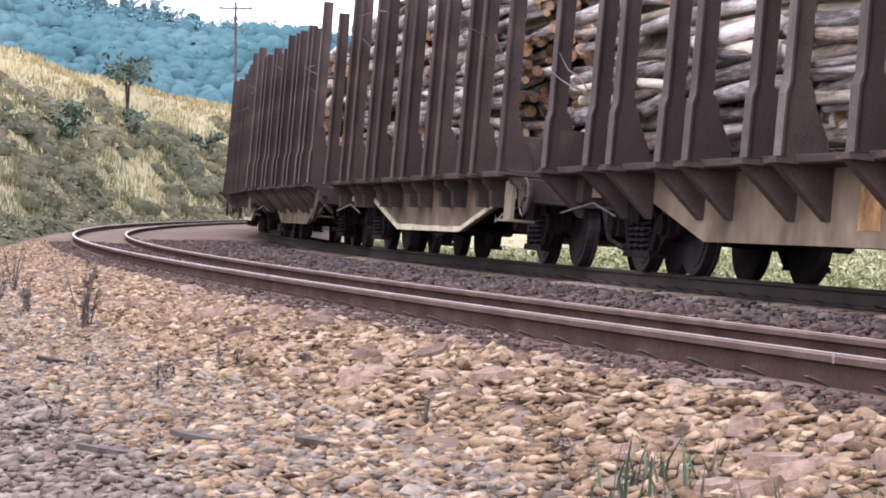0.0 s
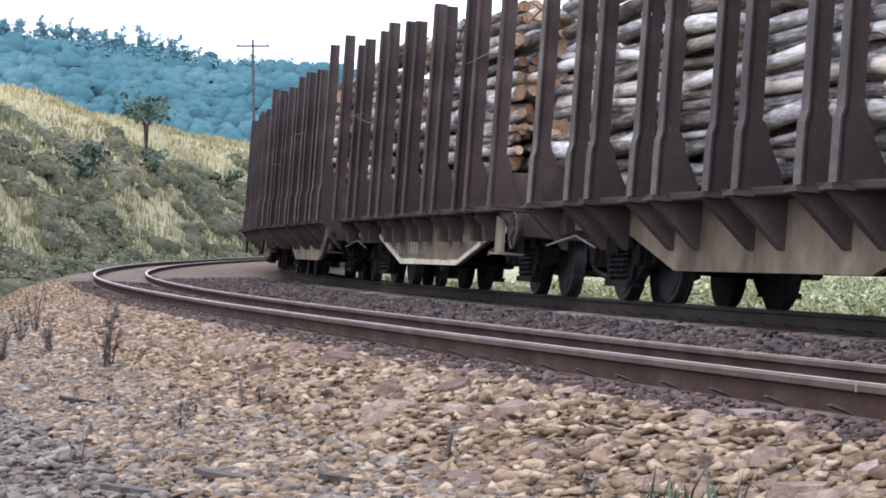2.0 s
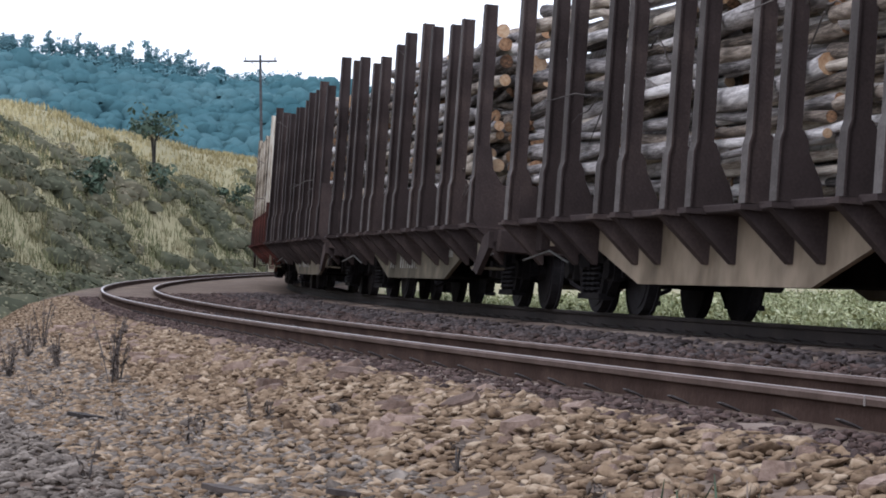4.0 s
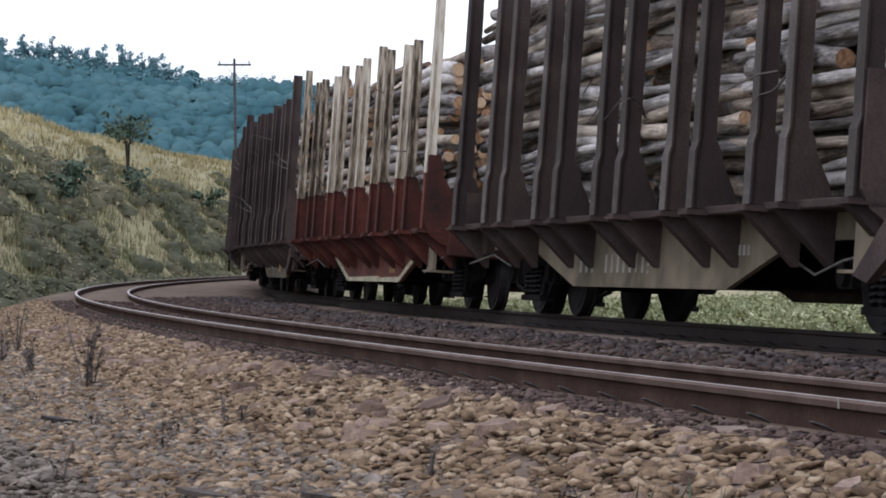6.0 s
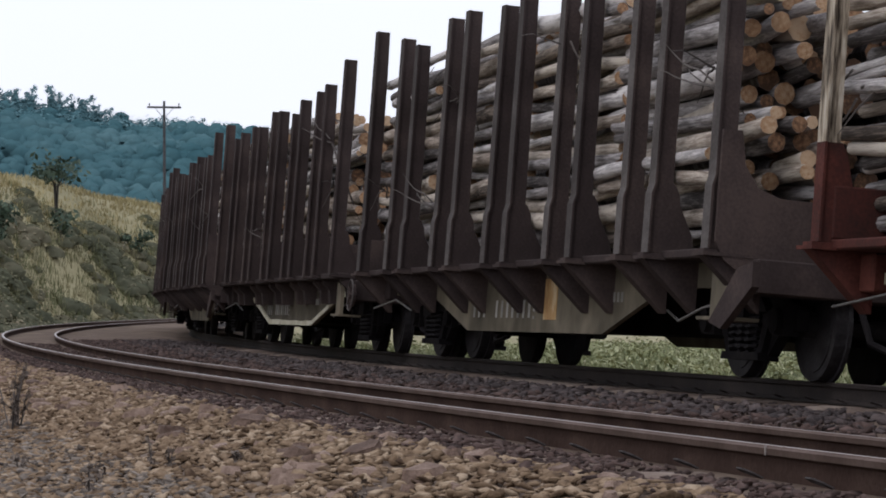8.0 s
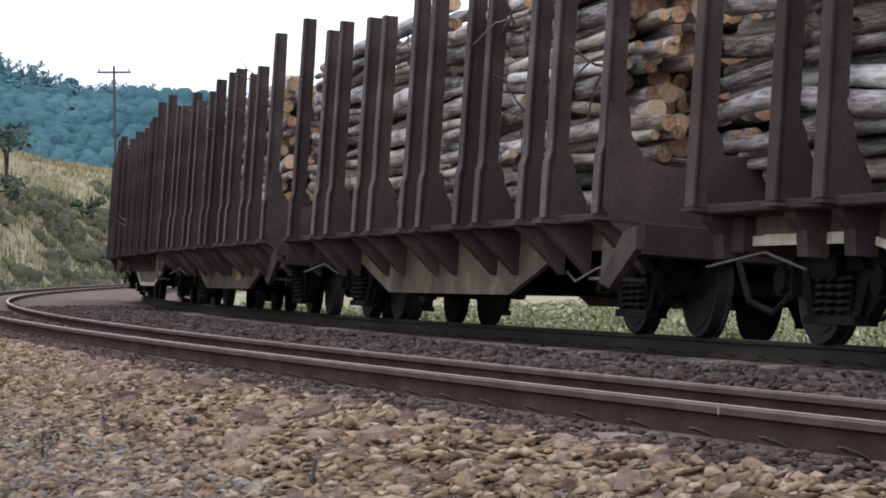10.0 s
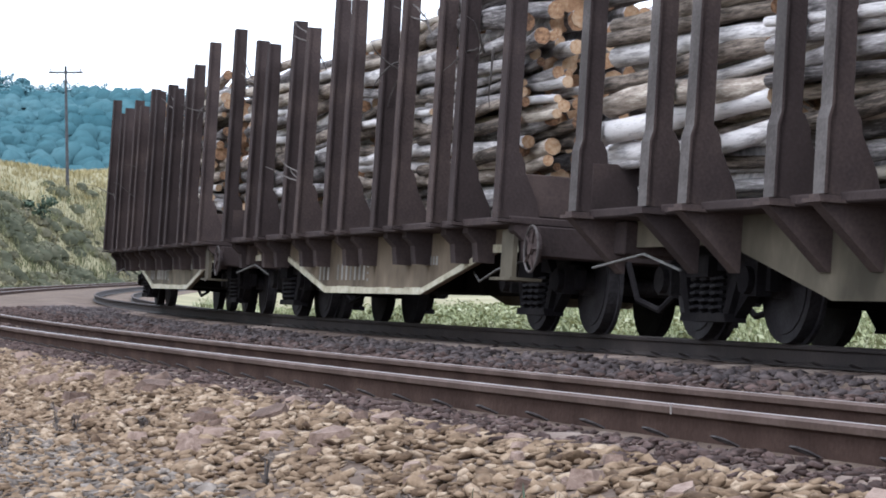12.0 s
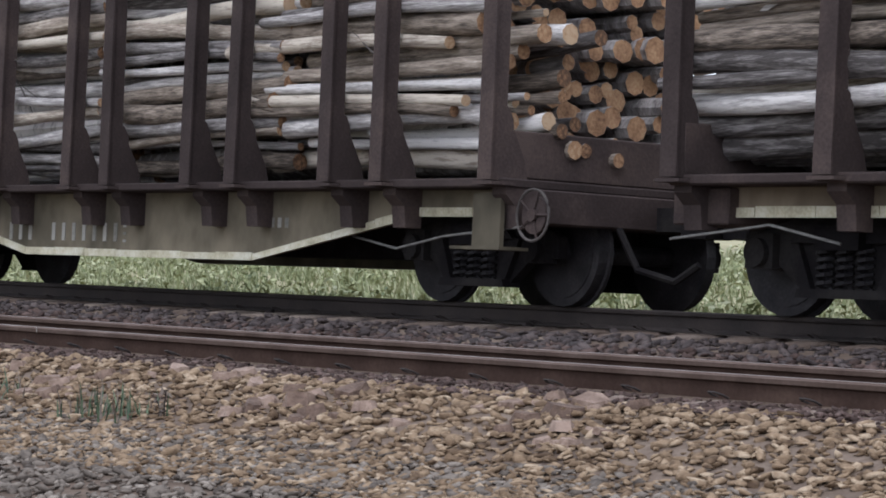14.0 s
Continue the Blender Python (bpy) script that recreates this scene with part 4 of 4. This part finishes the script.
def hill_brush():
    """Low mixed brush on the foot of the hill: too dense to count."""
    rng = random.Random(14)
    verts, faces, dome_v, dome_f = [], [], [], []
    for _ in range(6000):
        s, d = rng.uniform(34, 230), 3.0 + 11 * rng.random() ** 1.2
        if d > 6.5 and noise.noise(Vector((s * 0.08, d * 0.2, 7))) + rng.uniform(-0.35, 0.35) < 0.3 * (d - 9) / 5:
            continue
        h = rng.uniform(0.3, 1.0)
        p = at(s, d, ground_z(s, d))
        mound(rng, p, h * 0.85, h * 0.6, dome_v, dome_f)
        clump(rng, p + Vector((0, 0, h * 0.3)), h * 1.05, 44, 0.11, verts, faces, 0.6, 0.8)
    for _ in range(1200):
        s = rng.uniform(27, 120)
        d = drop_width(s) + rng.uniform(0.7, 4.0)
        h = rng.uniform(0.2, 0.75)
        p = at(s, d, ground_z(s, d))
        mound(rng, p, h * 0.9, h * 0.8, dome_v, dome_f)
        clump(rng, p + Vector((0, 0, h * 0.4)), h, 20, 0.07, verts, faces, 0.8, 0.5)
    for v, f, mat, label in ((dome_v, dome_f, "brush", "soft grey-green bushes covering the foot of the hill"), (verts, faces, "leaf", "small leaves of the brush on the foot of the hill")):
        me = bpy.data.meshes.new("brush")
        me.from_pydata(v, [], f)
        me.materials.append(M[mat])
        me.polygons.foreach_set("use_smooth", [True] * len(f))
        tagged(new("brush", me), label, "brush", kind="stuff")


hill_brush()


def on_slope(ob, bearing, rise, far=0.0, turn=0):
    """Stand a plant where the slope lies at that bearing and angle above the eye's level."""
    r = 45.0
    while r < 260:
        p = in_sight(bearing, r, 0)
        if height_at(p) - EYE > math.tan(radians(rise)) * r:
            break
        r += 0.5
    p = in_sight(bearing, r + far, 0)
    ob.matrix_basis = pose(p.x, p.y, height_at(p) - 0.1, 0, 0, turn)
    return ob


on_slope(shrub("shrub", "rounded dark green shrub on the grassy slope", M["leaf_dark"], 21, 2.3, 2.6, 0.1, 0.17, 60, 13), -7.25, 1.25)
on_slope(shrub("shrub", "sparse green shrub among dry grass on the slope", M["leaf_dark"], 22, 2.0, 1.7, 0.3, 0.2, 14, 9), -5.85, 1.3)
on_slope(shrub("shrub", "small dark shrub on the grassy slope", M["leaf_dark"], 23, 1.7, 1.9, 0.2, 0.14, 60, 8), -4.3, 1.0)
on_slope(shrub("small_tree", "thin-stemmed young tree with a dark flat crown", M["leaf_dark"], 24, 4.2, 2.9, 0.55, 0.2, 20, 16, "tree"), -5.95, 1.7)

# weeds in the gravel
def weed(label, seed, height, mat, stems=5):
    rng = random.Random(seed)
    base = new("weed")
    verts, faces = [], []
    for i in range(stems):
        a = rng.uniform(0, math.tau)
        t = Vector((math.cos(a) * height * 0.25, math.sin(a) * height * 0.25, height * rng.uniform(0.7, 1.05)))
        bm = bmesh.new()
        tube(bm, [(0, 0, -0.03), tuple(t * 0.5 + Vector((0, 0, 0.05 * height))), tuple(t)], [0.005, 0.004, 0.002], 4)
        part("stem", bm, M["twig"], base)
        for k in range(5):
            clump(rng, t * rng.uniform(0.15, 1.0), 0.025, 3, 0.02, verts, faces)
    leaf_object("leaves", mat, verts, faces, base)
    return tagged(base, label, "weed", "weeds in the gravel")


rng = random.Random(77)
for k in range(30):
    s, d = rng.uniform(5, 20), rng.uniform(1.1, 4.2)
    place(weed("thin dry weed stalk standing in the gravel", 400 + k, rng.uniform(0.07, 0.2), M["dead_leaf"], 2), s, d, rng.uniform(0, 360), 0.02)
for k, (b, dist, h) in enumerate(((-6.9, 18.7, 0.5), (-6.75, 18.9, 0.34), (-8.0, 22.0, 0.3), (-8.3, 27.0, 0.5), (-8.6, 25.0, 0.4), (-9.0, 21.0, 0.3))):
    p = in_sight(b, dist, 0)
    ob = weed("dry brown weed bush standing in the gravel", 450 + k, h, M["dead_leaf"], 9)
    ob.matrix_basis = pose(p.x, p.y, height_at(p) - 0.02)


def grass_tuft(seed, height, stalks):
    """Upright thin blades out of one root."""
    rng = random.Random(seed)
    base = new("grass_tuft")
    for _ in range(stalks):
        bm = bmesh.new()
        a, h = rng.uniform(0, math.tau), height * (0.3 + 0.85 * rng.random() ** 1.6)
        q = Vector((rng.gauss(0, 0.075), rng.gauss(0, 0.075), -0.02))
        lean = Vector((math.cos(a), math.sin(a), 0)) * h * rng.uniform(0.05, 0.75)
        side = Vector((-math.sin(a), math.cos(a), 0))
        rows = [(q, 0.006), (q + lean * 0.35 + Vector((0, 0, h * 0.55)), 0.005), (q + lean + Vector((0, 0, h)), 0.001)]
        vs = [(bm.verts.new(p - side * w), bm.verts.new(p + side * w)) for p, w in rows]
        for (l0, r0), (l1, r1) in zip(vs, vs[1:]):
            bm.faces.new((l0, r0, r1, l1))
        part("blade", bm, M["tuft"] if rng.random() < 0.7 else M["dead_leaf"], base)
    return tagged(base, "dark green grass tuft growing through the gravel", "grass", "grass tufts in the gravel")


for k, (b, dist, h) in enumerate(((4.7, 7.7, 0.13), (5.3, 7.5, 0.2), (5.7, 7.7, 0.15), (8.2, 6.4, 0.2), (9.6, 6.2, 0.22), (10.4, 6.0, 0.22))):
    p = in_sight(b, dist, 0)
    grass_tuft(500 + k, h, 32).matrix_basis = pose(p.x, p.y, height_at(p) - 0.01)


def wood_scrap(seed, length):
    """A flat splintered piece of bark."""
    rng = random.Random(seed)
    bm = bmesh.new()
    n = 7
    top = [(length * (i / n - 0.5), 0.035 * math.sin(math.pi * (i + 0.5) / (n + 1)) * rng.uniform(0.7, 1.3)) for i in range(n + 1)]
    prism(bm, [(x, -w) for x, w in top] + [(x, w) for x, w in reversed(top)], -0.012, 0.008, "z")
    return tagged(part("bark_piece", bm, M["scrap"]), "dark flat piece of bark lying on the gravel", "bark", "bark pieces on the gravel")


for k, (b, dist, ln) in enumerate(((-6.3, 9.6, 0.24), (-4.5, 10.0, 0.2), (-7.4, 15.0, 0.22), (-2.0, 9.7, 0.16))):
    p = in_sight(b, dist, 0)
    wood_scrap(560 + k, ln).matrix_basis = pose(p.x, p.y, height_at(p) + 0.035, 5, 9, (20, -15, 5, 30)[k])

# ---- pole ----
def utility_pole():
    base = new("utility_pole")
    bm = bmesh.new()
    tube(bm, [(0, 0, -1), (0, 0, 10.5)], [0.13, 0.085], 10)
    part("mast", bm, M["pole"], base)
    bm = bmesh.new()
    box(bm, -1.15, 1.15, -0.06, 0.06, 10.0, 10.14)
    for x in (-0.6, 0.6):
        tube(bm, [(x, 0, 10.0), (0, 0, 9.3)], 0.02, 4)
    part("crossarm", bm, M["pole"], base)
    for x in (-1.0, 0.0, 1.0):
        bm = bmesh.new()
        tube(bm, [(x, 0, 10.14), (x, 0, 10.34)], [0.03, 0.06], 7)
        part("insulator", bm, M["pole"], base)
    return tagged(base, "tall dark timber utility pole with a crossarm", "utility pole")


p = in_sight(-3.70, 185, 0)
utility_pole().matrix_basis = pose(p.x, p.y, 4.0, 0, 0, 10)


# ---- the far mountain ----
def ridge(b):
    """Height of the far ridge by bearing."""
    z = np.interp(b, [-60, -30, -12, -8, -5, -2, 2, 8, 20, 45], [47, 44.5, 40, 37, 33.5, 30, 26, 20, 14, 8])
    return float(z) + 1.2 * noise.noise(Vector((b * 0.8, 1, 0)))


def slope_z(b, r):
    """Height of the far mountain's wooded flank, with its crowns."""
    p = in_sight(b, r, 0)
    z = mix(-3, ridge(b), smooth(250, 520, r)) - 14 * smooth(525, 640, r)
    z += 2.6 * noise.noise(Vector((p.x * 0.03, p.y * 0.03, 5)))
    crown = abs(noise.noise(Vector((p.x * 0.16, p.y * 0.12, 9)))) + 0.6 * abs(noise.noise(Vector((p.x * 0.4, p.y * 0.3, 2))))
    return z + 2.6 * crown


def mountain():
    bs = [-60 + 2.0 * i for i in range(23)] + [-14 + 0.16 * i for i in range(170)] + [13.5 + 2.0 * i for i in range(18)]
    rs = [250 + 7 * i for i in range(40)] + [540, 570, 640]
    verts = [in_sight(b, r, slope_z(b, r)) for b in bs for r in rs]
    n = len(rs)
    faces = [(i * n + j, i * n + j + 1, (i + 1) * n + j + 1, (i + 1) * n + j) for i in range(len(bs) - 1) for j in range(n - 1)]
    me = bpy.data.meshes.new("mountain")
    me.from_pydata(verts, [], faces)
    me.materials.append(M["hazed_leaf"])
    me.polygons.foreach_set("use_smooth", [True] * len(faces))
    tagged(new("mountain", me), "distant forested mountain behind the hill, tinted blue-green with haze", "mountain", kind="structure")
    rng = random.Random(30)
    verts, faces = [], []
    for _ in range(6500):
        b, r = rng.uniform(-13, 4), rng.uniform(300, 515)
        k = rng.uniform(0.8, 2.1)
        mound(rng, in_sight(b, r, slope_z(b, r) - 0.5), k, k * rng.uniform(0.6, 1.3), verts, faces)
    me = bpy.data.meshes.new("forest_canopy")
    me.from_pydata(verts, [], faces)
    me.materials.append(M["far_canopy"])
    me.polygons.foreach_set("use_smooth", [True] * len(faces))
    tagged(new("forest_canopy", me), "haze-tinted blue-green tree crowns covering the distant mountain flank", "forest", kind="stuff")
    rng = random.Random(31)
    verts, faces = [], []
    for _ in range(2600):
        b, r = rng.uniform(-12, 6), rng.uniform(490, 535)
        c = in_sight(b, r, slope_z(b, r) + rng.uniform(-0.6, 2.2) * rng.random())
        clump(rng, c, rng.uniform(0.9, 2.0), 34, 0.34, verts, faces, 0.8, 0.6)
    me = bpy.data.meshes.new("far_woods")
    me.from_pydata(verts, [], faces)
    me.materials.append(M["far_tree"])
    tagged(new("far_woods", me), "haze-tinted blue-green far forest canopy along the mountain ridge", "forest", kind="stuff")


mountain()


def far_tree(seed, height, slim):
    """A thin leaning trunk, bare below, with a few small loose tufts of leaves."""
    rng = random.Random(seed)
    base = new("tree")
    bm = bmesh.new()
    lean = rng.uniform(-0.09, 0.09)
    tube(bm, [(0, 0, -1.5), (lean * height * 0.4, 0, height * 0.5), (lean * height, 0, height * 0.95)], [0.17, 0.12, 0.05], 6)
    verts, faces = [], []
    for i in range(rng.randint(14, 22)):
        z = height * (rng.uniform(0.1, 1.0) if slim else rng.uniform(0.3, 1.0))
        a, r = rng.uniform(0, math.tau), rng.uniform(0.1, 0.55 if slim else 1.3)
        c = Vector((lean * z + r * math.cos(a), r * math.sin(a), z))
        tube(bm, [(lean * z, 0, z - 0.6), tuple(c)], [0.06, 0.03], 4)
        clump(rng, c, rng.uniform(0.3, 0.75), 20, 0.26, verts, faces, 0.8)
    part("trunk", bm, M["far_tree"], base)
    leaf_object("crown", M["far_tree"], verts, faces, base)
    return tagged(base, "tall thin tree standing on the ridge skyline", "tree", "trees on the ridge")


kinds = [far_tree(600 + i, (6.2, 5.4, 4.6, 7.0, 5.0, 5.8, 4.0, 6.6)[i], i in (0, 3, 5)) for i in range(8)]
rng = random.Random(55)
for k in range(200):
    tall = k % 4 < 3
    b = rng.uniform(-13, -4.9) if tall else rng.uniform(-5.2, 1.0)
    m = in_sight(b, 515 + rng.uniform(-8, 6), ridge(b) + (0.3 if tall else -1.9))
    mat = pose(m.x, m.y, m.z, 0, 0, rng.uniform(0, 360))
    if k < 8:
        kinds[k].matrix_basis = mat
    else:
        copy_thing(kinds[rng.randrange(8)], mat @ Matrix.Scale(rng.uniform(0.7, 1.1), 4))


def spreading_tree():
    """A wide flat-topped crown in loose tiers on a forked trunk."""
    rng = random.Random(77)
    base = new("tree")
    bm = bmesh.new()
    tube(bm, [(0, 0, -3), (0.2, 0, 1.2), (0.1, 0, 3.4)], [0.3, 0.22, 0.08], 6)
    verts, faces = [], []
    for i in range(26):
        x, y = rng.uniform(-4, 4), rng.uniform(-1.8, 1.8)
        z = 3.6 - abs(x) * 0.42 + rng.uniform(-0.5, 0.3)
        tube(bm, [(0.15, 0, max(0.4, z - 1.6)), (x, y, z)], [0.08, 0.03], 4)
        clump(rng, Vector((x, y, z)), rng.uniform(0.6, 1.2), 34, 0.34, verts, faces, 0.4)
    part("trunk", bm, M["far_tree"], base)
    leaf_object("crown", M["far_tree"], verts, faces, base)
    return tagged(base, "wide flat-topped tree on the lower ridge", "tree")


m = in_sight(-2.35, 500, ridge(-2.35) - 0.8)
spreading_tree().matrix_basis = pose(m.x, m.y, m.z)


# ---- what moves ----
def motions():
    ts = [0.5 * i for i in range(29)]
    for k, base, wheels, load in TRAIN:
        rows = [(t, wagon_pose(k, t)) for t in ts]
        walk(base, rows)
        walk(load, rows)
        for ws, w in wheels:
            turn = []
            for i in range(421):
                t = i / 30
                turn.append((t, pose(w, 0, 0.415, 0, math.degrees(-travelled(t) / 0.415) % 360, 0)))
            walk(ws, turn)


motions()
